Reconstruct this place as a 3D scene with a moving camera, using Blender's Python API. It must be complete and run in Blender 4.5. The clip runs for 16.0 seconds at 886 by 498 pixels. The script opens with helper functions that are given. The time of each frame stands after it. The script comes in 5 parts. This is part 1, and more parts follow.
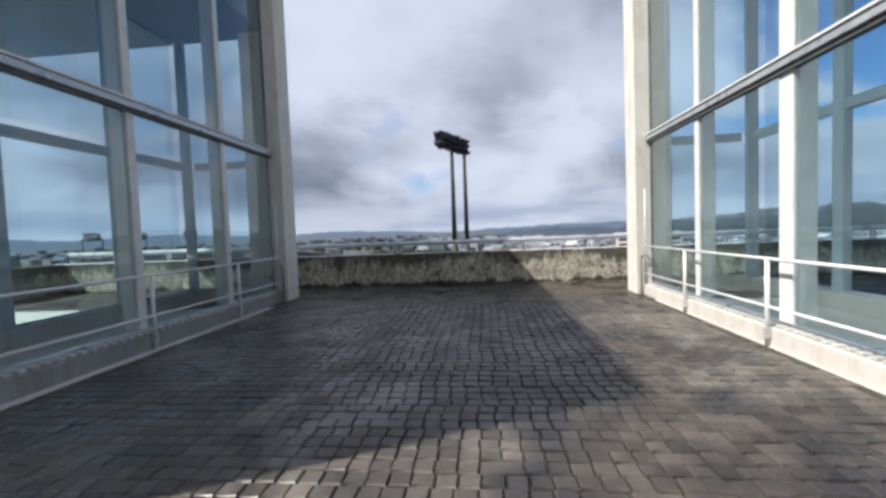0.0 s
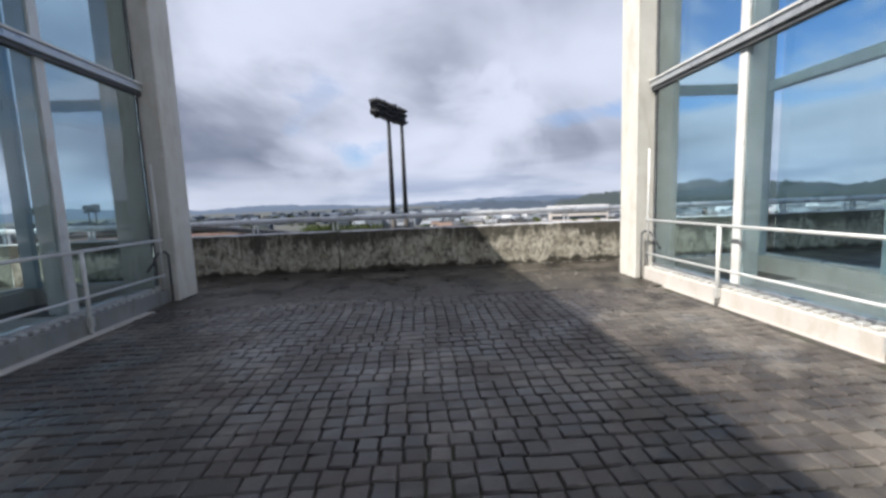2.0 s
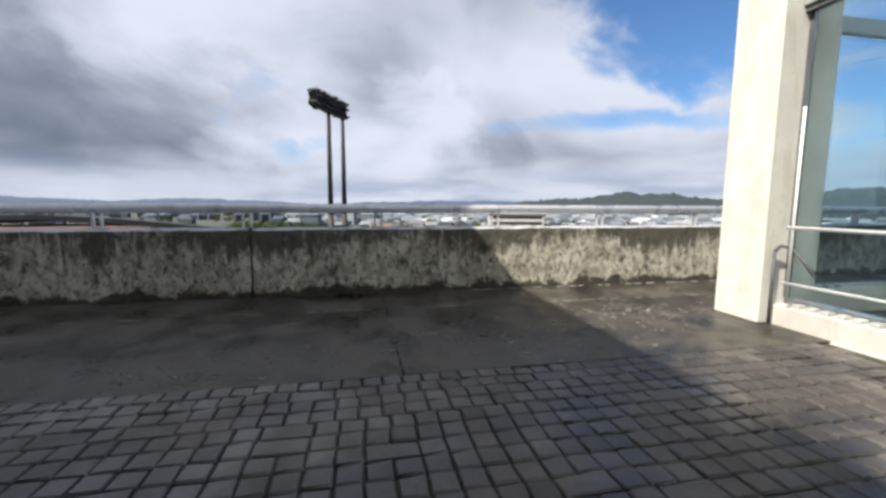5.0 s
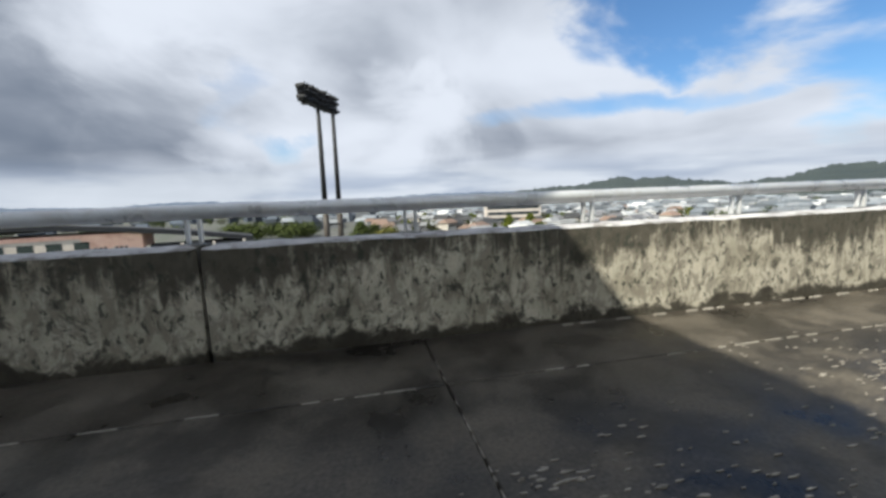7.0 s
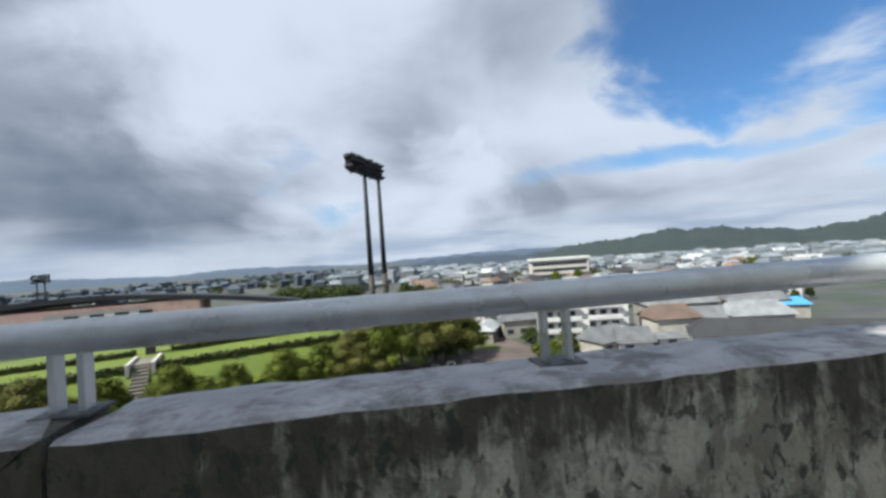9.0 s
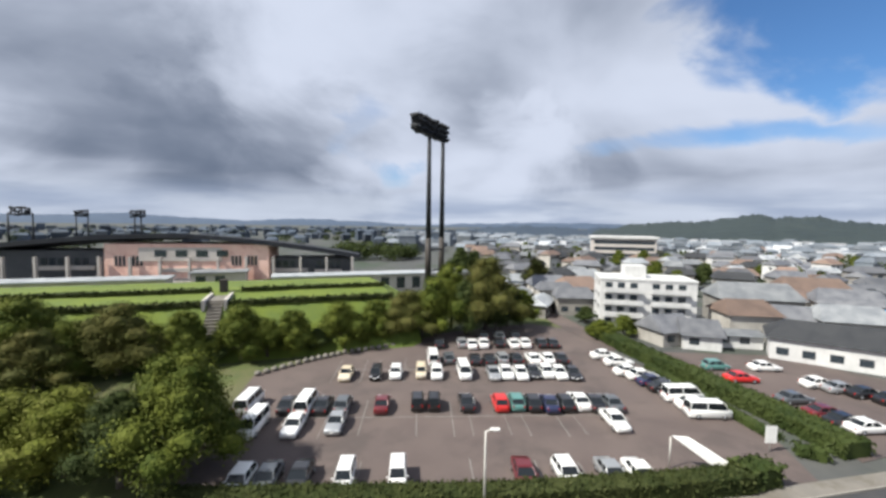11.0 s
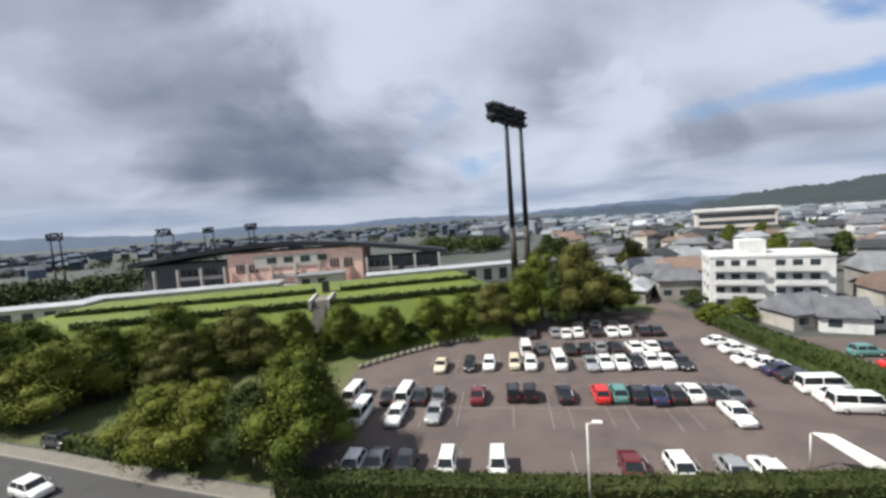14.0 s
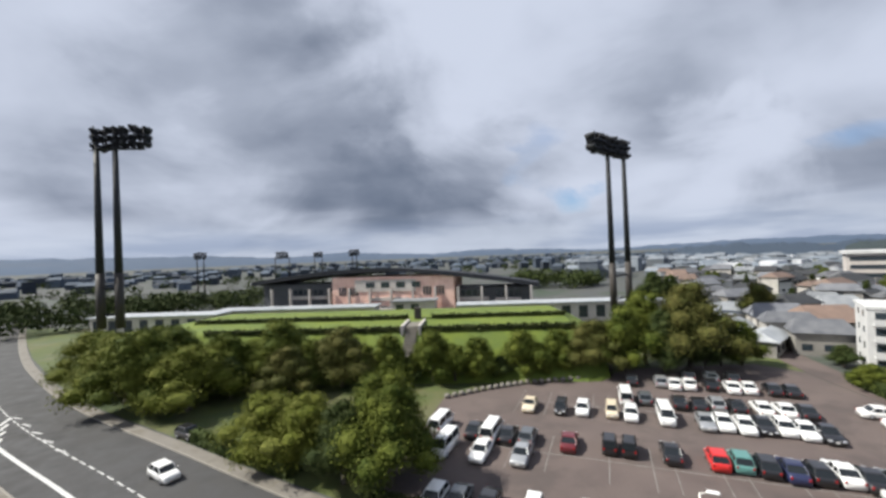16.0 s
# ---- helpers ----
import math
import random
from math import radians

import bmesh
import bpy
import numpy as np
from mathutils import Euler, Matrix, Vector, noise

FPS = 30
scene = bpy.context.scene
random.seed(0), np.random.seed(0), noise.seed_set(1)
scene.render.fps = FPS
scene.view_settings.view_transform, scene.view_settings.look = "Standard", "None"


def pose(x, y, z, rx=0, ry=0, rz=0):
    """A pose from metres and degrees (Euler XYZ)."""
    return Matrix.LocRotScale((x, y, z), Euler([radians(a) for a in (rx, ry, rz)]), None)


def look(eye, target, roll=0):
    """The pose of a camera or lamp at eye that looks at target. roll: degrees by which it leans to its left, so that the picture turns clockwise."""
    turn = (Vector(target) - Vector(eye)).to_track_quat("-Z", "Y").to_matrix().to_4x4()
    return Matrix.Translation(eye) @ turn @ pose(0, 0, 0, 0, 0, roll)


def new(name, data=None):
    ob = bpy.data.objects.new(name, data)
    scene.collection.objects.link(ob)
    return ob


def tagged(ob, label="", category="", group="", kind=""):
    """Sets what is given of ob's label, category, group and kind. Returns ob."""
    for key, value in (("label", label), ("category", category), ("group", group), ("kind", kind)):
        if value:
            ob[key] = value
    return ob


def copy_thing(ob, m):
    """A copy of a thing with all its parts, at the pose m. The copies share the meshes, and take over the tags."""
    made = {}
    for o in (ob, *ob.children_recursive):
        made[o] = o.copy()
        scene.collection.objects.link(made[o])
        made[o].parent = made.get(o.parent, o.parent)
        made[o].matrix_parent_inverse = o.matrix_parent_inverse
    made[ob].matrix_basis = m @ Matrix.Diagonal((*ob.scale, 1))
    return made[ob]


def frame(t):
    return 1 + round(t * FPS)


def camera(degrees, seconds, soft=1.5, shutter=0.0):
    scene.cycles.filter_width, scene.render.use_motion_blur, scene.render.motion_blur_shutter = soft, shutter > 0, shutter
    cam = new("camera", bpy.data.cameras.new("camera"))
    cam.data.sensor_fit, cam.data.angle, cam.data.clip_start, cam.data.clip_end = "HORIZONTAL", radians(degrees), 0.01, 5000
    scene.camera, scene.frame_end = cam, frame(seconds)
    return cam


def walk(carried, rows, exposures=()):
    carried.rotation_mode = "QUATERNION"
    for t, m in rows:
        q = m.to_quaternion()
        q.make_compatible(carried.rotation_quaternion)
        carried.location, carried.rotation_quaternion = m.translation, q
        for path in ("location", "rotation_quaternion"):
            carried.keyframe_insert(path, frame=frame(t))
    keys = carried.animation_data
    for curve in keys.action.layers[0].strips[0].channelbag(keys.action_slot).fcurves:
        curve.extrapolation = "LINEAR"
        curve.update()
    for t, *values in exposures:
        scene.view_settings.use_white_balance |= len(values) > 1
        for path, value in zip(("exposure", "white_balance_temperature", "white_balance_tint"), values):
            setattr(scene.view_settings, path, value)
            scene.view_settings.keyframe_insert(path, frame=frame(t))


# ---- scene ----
cam = camera(94.40, 16.0, soft=3.0)
PATH = [
    (0.0, pose(0.565, 1.483, 1.432, 87.42, 2.13, 5.52)),
    (0.5, pose(0.436, 1.974, 1.421, 84.69, 4.31, 2.75)),
    (1.0, pose(0.334, 2.481, 1.412, 85.15, 4.93, 1.39)),
    (1.5, pose(0.233, 3.044, 1.400, 84.70, 3.81, 1.90)),
    (2.0, pose(0.110, 3.513, 1.394, 83.43, 2.18, -3.18)),
    (2.5, pose(0.009, 4.057, 1.364, 81.94, 3.23, 1.54)),
    (3.0, pose(-0.070, 4.556, 1.330, 82.10, 0.75, -3.36)),
    (3.5, pose(-0.098, 5.163, 1.291, 84.01, 0.72, -7.88)),
    (4.0, pose(-0.185, 5.666, 1.253, 83.16, 0.45, -9.78)),
    (6.5, pose(-0.450, 8.442, 1.169, 84.24, -0.02, -13.01)),
    (7.0, pose(-0.522, 8.954, 1.168, 82.61, 2.17, -12.37)),
    (7.5, pose(-0.549, 9.483, 1.159, 82.64, 1.99, -14.29)),
    (8.0, pose(-0.560, 9.948, 1.160, 83.67, 2.24, -12.66)),
    (8.5, pose(-0.576, 10.442, 1.199, 86.19, 2.47, -14.77)),
    (9.0, pose(-0.627, 10.940, 1.290, 91.13, 4.14, -6.44)),
    (9.2, pose(-0.706, 11.099, 1.278, 91.52, 4.53, -4.56)),
    (11.3, pose(-0.764, 12.159, 1.715, 83.40, -0.78, 2.02)),
    (11.5, pose(-0.761, 12.166, 1.717, 80.71, 0.48, 1.57)),
    (12.0, pose(-0.749, 12.167, 1.718, 78.26, 1.51, 3.12)),
    (12.5, pose(-0.747, 12.171, 1.721, 77.98, 0.18, 3.52)),
    (13.0, pose(-0.753, 12.171, 1.721, 78.43, 1.99, 4.23)),
    (13.5, pose(-0.756, 12.172, 1.722, 79.58, 2.83, 4.59)),
    (14.0, pose(-0.752, 12.171, 1.721, 85.64, 4.15, 13.06)),
    (14.5, pose(-0.744, 12.172, 1.721, 88.80, 2.94, 20.73)),
    (15.0, pose(-0.739, 12.174, 1.721, 89.93, 2.86, 23.33)),
    (15.5, pose(-0.740, 12.174, 1.722, 90.48, 2.29, 25.66)),
    (16.0, pose(-0.744, 12.172, 1.721, 90.67, 2.27, 25.95)),
]
walk(cam, PATH, exposures=[(0.0, 0.75, 6050, 11), (2.0, 0.81, 6050, 12), (4.0, 0.85, 6150, 12), (6.4, 0.91, 6400, 5), (8.0, 0.91, 6350, 7), (9.2, 0.75, 5980, 4), (11.3, 0.71, 6080, 9), (16.0, 0.61, 6080, 9)])

# ---------------------------------------------------------------- light
SUN_TRAVEL = Vector((0.906 * 0.66, 0.422 * 0.66, -0.74)).normalized()
sun_data = bpy.data.lights.new("sun", "SUN")
sun_data.energy, sun_data.angle, sun_data.color = 5.0, radians(0.6), (1.0, 0.92, 0.78)
sun = new("sun", sun_data)
sun.matrix_world = look(-SUN_TRAVEL * 60, (0, 0, 0))


class Nodes:
    """Short hand for building a node tree."""

    def __init__(self, tree):
        self.tree, self.n, self.l = tree, tree.nodes, tree.links

    def add(self, kind, **sets):
        node = self.n.new(kind)
        for key, value in sets.items():
            setattr(node, key, value)
        return node

    def put(self, socket, value):
        if isinstance(value, bpy.types.NodeSocket):
            self.l.new(value, socket)
        elif value is not None:
            socket.default_value = value

    def math(self, op, a, b=None, c=None, clamp=False):
        node = self.add("ShaderNodeMath", operation=op, use_clamp=clamp)
        for i, v in enumerate((a, b, c)):
            self.put(node.inputs[i], v)
        return node.outputs[0]

    def vec(self, op, a, b=None, scale=None):
        node = self.add("ShaderNodeVectorMath", operation=op)
        self.put(node.inputs[0], a)
        self.put(node.inputs[1], b)
        if scale is not None:
            self.put(node.inputs["Scale"], scale)
        return node.outputs["Value"] if op == "DOT_PRODUCT" else node.outputs[0]

    def step(self, value, lo, hi, out_lo=0.0, out_hi=1.0):
        node = self.add("ShaderNodeMapRange", interpolation_type="SMOOTHSTEP")
        for key, v in (("Value", value), ("From Min", lo), ("From Max", hi), ("To Min", out_lo), ("To Max", out_hi)):
            self.put(node.inputs[key], v)
        return node.outputs[0]

    def noise(self, vector, scale, detail=4.0, rough=0.55, distortion=0.0):
        node = self.add("ShaderNodeTexNoise")
        self.put(node.inputs["Vector"], vector)
        for key, v in (("Scale", scale), ("Detail", detail), ("Roughness", rough), ("Distortion", distortion)):
            node.inputs[key].default_value = v
        return node.outputs["Fac"]

    def mix(self, fac, a, b, blend="MIX"):
        node = self.add("ShaderNodeMix", data_type="RGBA", blend_type=blend)
        for sock, v in ((node.inputs[0], fac), (node.inputs[6], a), (node.inputs[7], b)):
            self.put(sock, (*v, 1.0) if isinstance(v, tuple) and len(v) == 3 else v)
        return node.outputs[2]


def direction(az, el):
    """Unit vector for degrees to the right of +y and above the horizon."""
    a, e = radians(az), radians(el)
    return (math.sin(a) * math.cos(e), math.cos(a) * math.cos(e), math.sin(e))


def make_sky():
    world = bpy.data.worlds.new("sky")
    scene.world = world
    world.use_nodes = True
    t = Nodes(world.node_tree)
    back = t.n["Background"]
    sky = t.add("ShaderNodeTexSky", sky_type="NISHITA", sun_disc=False)
    sky.sun_elevation, sky.sun_rotation = radians(48), radians(245)
    sky.air_density, sky.dust_density, sky.ozone_density = 1.0, 0.6, 2.0
    way = t.add("ShaderNodeTexCoord").outputs["Generated"]
    sep = t.add("ShaderNodeSeparateXYZ")
    t.put(sep.inputs[0], way)
    up = t.math("MAXIMUM", sep.outputs[2], 0.0)
    flat = t.math("DIVIDE", 1.0, t.math("ADD", up, 0.13))
    plane = t.vec("SCALE", way, scale=flat)
    plane = t.vec("MULTIPLY", plane, (1.0, 1.0, 0.0))
    big = t.noise(t.vec("ADD", plane, (3.1, 7.7, 0.0)), 0.42, 4.0, 0.5, 0.6)
    fine = t.noise(t.vec("ADD", plane, (1.7, 2.3, 0.0)), 0.8, 4.0, 0.40, 0.5)
    puff = t.noise(t.vec("MULTIPLY", way, (1.0, 1.0, 1.7)), 3.0, 6.0, 0.45, 0.3)
    curl = t.add("ShaderNodeTexNoise")
    t.put(curl.inputs["Vector"], t.vec("MULTIPLY", way, (1.0, 1.0, 1.6)))
    for key, v in (("Scale", 2.6), ("Detail", 6.0), ("Roughness", 0.55), ("Distortion", 0.4)):
        curl.inputs[key].default_value = v
    drift = t.vec("SCALE", t.vec("SUBTRACT", curl.outputs["Color"], (0.5, 0.5, 0.5)), scale=0.62)
    bent = t.vec("NORMALIZE", t.vec("ADD", way, drift))
    tall = t.add("ShaderNodeSeparateXYZ")
    t.put(tall.inputs[0], t.vec("ADD", way, t.vec("SCALE", drift, scale=0.25)))

    def lobe(az, el, inner, outer):
        return t.step(t.vec("DOT_PRODUCT", bent, direction(az, el)), math.cos(radians(outer)), math.cos(radians(inner)))

    blue = t.math("MAXIMUM", lobe(44, 33, 4, 26), lobe(66, 24, 6, 26))
    gap = t.math("SUBTRACT", 1.0, t.step(t.math("ABSOLUTE", t.math("SUBTRACT", tall.outputs[2], 0.172)), 0.004, 0.062))
    blue = t.math("MAXIMUM", blue, t.math("MULTIPLY", t.math("MULTIPLY", gap, lobe(34, 10, 14, 27)), 0.66))
    blue = t.math("MAXIMUM", blue, t.math("MULTIPLY", lobe(-11, 13.2, 0.5, 7), 0.55))
    body = t.math("ADD", t.math("MULTIPLY", fine, 0.45), t.math("MULTIPLY", puff, 0.55))
    cover = t.step(t.math("SUBTRACT", t.math("ADD", body, 0.34), t.math("MULTIPLY", blue, 0.58)), 0.30, 0.56)
    dark = t.math("MAXIMUM", lobe(-33, 9.5, 2, 15), t.math("MULTIPLY", lobe(-54, 17, 2, 18), 0.55))
    dark = t.math("MAXIMUM", dark, t.math("MULTIPLY", lobe(-20, 7.5, 1, 9), 0.5))
    dark = t.math("MAXIMUM", dark, t.math("MULTIPLY", lobe(18, 4.5, 2, 11), 0.45))
    dark = t.math("MAXIMUM", dark, t.math("MULTIPLY", lobe(-5, 20, 2, 16), 0.15))
    glow = t.math("MAXIMUM", lobe(-16, 30, 4, 24), t.math("MULTIPLY", lobe(8, 9, 1, 9), 0.8))
    glow = t.math("MAXIMUM", glow, t.math("MULTIPLY", lobe(-9, 9, 1, 8), 0.6))
    dark = t.math("MAXIMUM", dark, t.math("MULTIPLY", lobe(-37, 11.5, 3, 22), 0.72))
    dark = t.math("MAXIMUM", dark, t.math("MULTIPLY", lobe(-21, 8.0, 2, 15), 0.75))
    dark = t.math("MAXIMUM", dark, t.math("MULTIPLY", lobe(-54, 25, 1, 11), 0.5))
    glow = t.math("MAXIMUM", glow, t.math("MULTIPLY", lobe(-58, 5.5, 2, 12), 0.7))
    shelf = t.math("MULTIPLY", t.step(tall.outputs[2], 0.055, 0.12), t.step(tall.outputs[2], 0.36, 0.20))
    dark = t.math("MAXIMUM", dark, t.math("MULTIPLY", shelf, t.math("MULTIPLY", lobe(-34, 10, 8, 34), 0.85)))
    grey = t.math("ADD", t.math("MULTIPLY", big, 0.40), t.math("MULTIPLY", body, 0.95))
    grey = t.math("ADD", grey, t.math("MULTIPLY", dark, 0.30))
    grey = t.math("SUBTRACT", grey, t.math("MULTIPLY", glow, 0.17))
    shade = t.step(grey, 0.49, 1.10)
    cloud = t.mix(shade, (8.6, 8.9, 10.0), (1.75, 2.1, 2.85))
    low = t.step(sep.outputs[2], 0.105, 0.03)
    streak = t.noise(t.vec("MULTIPLY", way, (2.0, 2.0, 13.0)), 1.3, 5.0, 0.5, 0.2)
    haze = t.mix(t.step(streak, 0.34, 0.58), (4.4, 5.1, 6.6), (8.0, 8.4, 9.4))
    cloud = t.mix(t.math("MULTIPLY", low, 0.8), cloud, haze)
    clear = t.mix(1.0, sky.outputs[0], (0.92, 1.24, 1.55), "MULTIPLY")
    t.put(back.inputs["Color"], t.mix(cover, clear, cloud))
    back.inputs["Strength"].default_value = 0.05


make_sky()

# ---------------------------------------------------------------- materials


def surface(name, a, b, scale=3.0, rough=0.7, bump=0.2, grain=60.0, stretch=(1, 1, 1), metal=0.0, spread=0.18, rough_var=0.15,
            stain=None, stain_amount=0.0, stain_scale=0.8, stain_stretch=(1, 1, 1), vary=0.0, depth=0.01, island=False, spec=0.5):
    """A procedural surface: two tones by a coarse noise, fine grain in tone and relief, optional stains, optional tone change per object."""
    m = bpy.data.materials.new(name)
    m.use_nodes = True
    t = Nodes(m.node_tree)
    shader = t.n["Principled BSDF"]
    place = t.add("ShaderNodeNewGeometry").outputs["Position"]
    spot = t.vec("MULTIPLY", place, tuple(stretch))
    coarse = t.noise(spot, scale, 5.0, 0.6, 0.2)
    small = t.noise(spot, grain, 3.0, 0.6)
    tone = t.math("ADD", t.math("MULTIPLY", coarse, 0.7), t.math("MULTIPLY", small, 0.3))
    colour = t.mix(t.step(tone, 0.5 - spread, 0.5 + spread), a, b)
    if stain:
        sp = t.vec("MULTIPLY", place, tuple(stain_stretch))
        s1 = t.noise(sp, stain_scale, 6.0, 0.65, 0.5)
        s2 = t.noise(place, stain_scale * 3.3, 4.0, 0.6, 0.3)
        fac = t.step(t.math("ADD", t.math("MULTIPLY", s1, 0.7), t.math("MULTIPLY", s2, 0.3)), 0.47, 0.62, 0.0, stain_amount)
        colour = t.mix(fac, colour, stain)
    if vary:
        rnd = t.add("ShaderNodeNewGeometry").outputs["Random Per Island"] if island else t.add("ShaderNodeObjectInfo").outputs["Random"]
        k = t.math("ADD", t.math("MULTIPLY", rnd, 2 * vary), 1.0 - vary)
        grey = t.add("ShaderNodeCombineColor")
        for i in range(3):
            t.put(grey.inputs[i], k)
        colour = t.mix(1.0, colour, grey.outputs[0], "MULTIPLY")
    t.put(shader.inputs["Base Color"], colour)
    t.put(shader.inputs["Roughness"], t.step(coarse, 0.3, 0.7, max(0.02, rough - rough_var), min(1.0, rough + rough_var)))
    shader.inputs["Metallic"].default_value = metal
    shader.inputs["Specular IOR Level"].default_value = spec
    if bump:
        bn = t.add("ShaderNodeBump")
        bn.inputs["Strength"].default_value, bn.inputs["Distance"].default_value = bump, depth
        t.put(bn.inputs["Height"], tone)
        t.put(shader.inputs["Normal"], bn.outputs[0])
    return m


def plain(name, colour, rough=0.4, metal=0.0, coat=0.0):
    m = bpy.data.materials.new(name)
    m.use_nodes = True
    s = m.node_tree.nodes["Principled BSDF"]
    s.inputs["Base Color"].default_value = (*colour, 1)
    s.inputs["Roughness"].default_value, s.inputs["Metallic"].default_value = rough, metal
    s.inputs["Coat Weight"].default_value = coat
    return m


def glass_material():
    m = bpy.data.materials.new("tinted_glass")
    m.use_nodes = True
    s = m.node_tree.nodes["Principled BSDF"]
    s.inputs["Base Color"].default_value = (0.78, 0.90, 0.93, 1)
    s.inputs["Roughness"].default_value = 0.0
    s.inputs["IOR"].default_value = 1.45
    s.inputs["Transmission Weight"].default_value = 1.0
    return m


def leaf_material(name, a, b, c):
    m = bpy.data.materials.new(name)
    m.use_nodes = True
    t = Nodes(m.node_tree)
    s = t.n["Principled BSDF"]
    geo = t.add("ShaderNodeNewGeometry")
    patch = t.noise(geo.outputs["Position"], 0.35, 3.0, 0.6)
    tone = t.mix(t.step(patch, 0.35, 0.65), a, b)
    tone = t.mix(t.step(geo.outputs["Random Per Island"], 0.55, 1.0), tone, c)
    t.put(s.inputs["Base Color"], tone)
    s.inputs["Roughness"].default_value = 0.75
    s.inputs["Specular IOR Level"].default_value = 0.12
    return m


def parapet_material():
    """Old cast concrete with dark runs from its top edge, moss and pale patches."""
    m = bpy.data.materials.new("stained_concrete")
    m.use_nodes = True
    t = Nodes(m.node_tree)
    s = t.n["Principled BSDF"]
    p = t.add("ShaderNodeNewGeometry").outputs["Position"]
    sep = t.add("ShaderNodeSeparateXYZ")
    t.put(sep.inputs[0], p)
    fine = t.noise(p, 45.0, 4.0, 0.6)
    coarse = t.noise(p, 2.6, 6.0, 0.62, 0.3)
    tone = t.mix(t.step(coarse, 0.34, 0.66), (0.36, 0.335, 0.265), (0.58, 0.545, 0.455))
    tone = t.mix(t.step(fine, 0.3, 0.75, 0.0, 0.35), tone, (0.24, 0.22, 0.18))
    grime = t.noise(t.vec("MULTIPLY", p, (1.0, 1.0, 0.55)), 10.0, 6.0, 0.70, 0.6)
    tone = t.mix(t.step(grime, 0.46, 0.56, 0.0, 0.66), tone, (0.17, 0.155, 0.125))
    runs = t.noise(t.vec("MULTIPLY", p, (10.0, 10.0, 1.1)), 0.9, 6.0, 0.62, 0.7)
    patch = t.noise(t.vec("MULTIPLY", p, (1.3, 1.3, 1.2)), 3.4, 8.0, 0.74, 0.8)
    region = t.step(t.noise(t.vec("ADD", p, (7.0, 2.0, 3.0)), 0.8, 3.0, 0.55, 0.4), 0.38, 0.62, -0.07, 0.09)
    reach = t.math("ADD", region, t.step(sep.outputs[2], 0.30, 0.86, -0.15, 0.135))
    dirt = t.step(t.math("ADD", t.math("ADD", t.math("MULTIPLY", runs, 0.55), t.math("MULTIPLY", patch, 0.45)), reach), 0.46, 0.60, 0.0, 0.90)
    tone = t.mix(dirt, tone, (0.055, 0.05, 0.038))
    spots = t.noise(t.vec("MULTIPLY", p, (1.0, 1.0, 0.6)), 19.0, 5.0, 0.62, 0.5)
    tone = t.mix(t.step(spots, 0.555, 0.625, 0.0, 0.85), tone, (0.04, 0.045, 0.036))
    moss = t.noise(t.vec("ADD", p, (4.0, 0.0, 9.0)), 3.4, 6.0, 0.65, 0.6)
    tone = t.mix(t.step(moss, 0.56, 0.68, 0.0, 0.80), tone, (0.035, 0.035, 0.025))
    foot = t.step(t.math("ADD", sep.outputs[2], t.math("MULTIPLY", moss, -0.46)), -0.11, -0.18, 0.0, 0.93)
    tone = t.mix(foot, tone, (0.03, 0.026, 0.018))
    t.put(s.inputs["Base Color"], tone)
    s.inputs["Roughness"].default_value = 0.9
    bn = t.add("ShaderNodeBump")
    bn.inputs["Strength"].default_value, bn.inputs["Distance"].default_value = 0.6, 0.02
    t.put(bn.inputs["Height"], t.math("ADD", t.math("MULTIPLY", fine, 0.4), t.math("MULTIPLY", coarse, 0.6)))
    t.put(s.inputs["Normal"], bn.outputs[0])
    return m


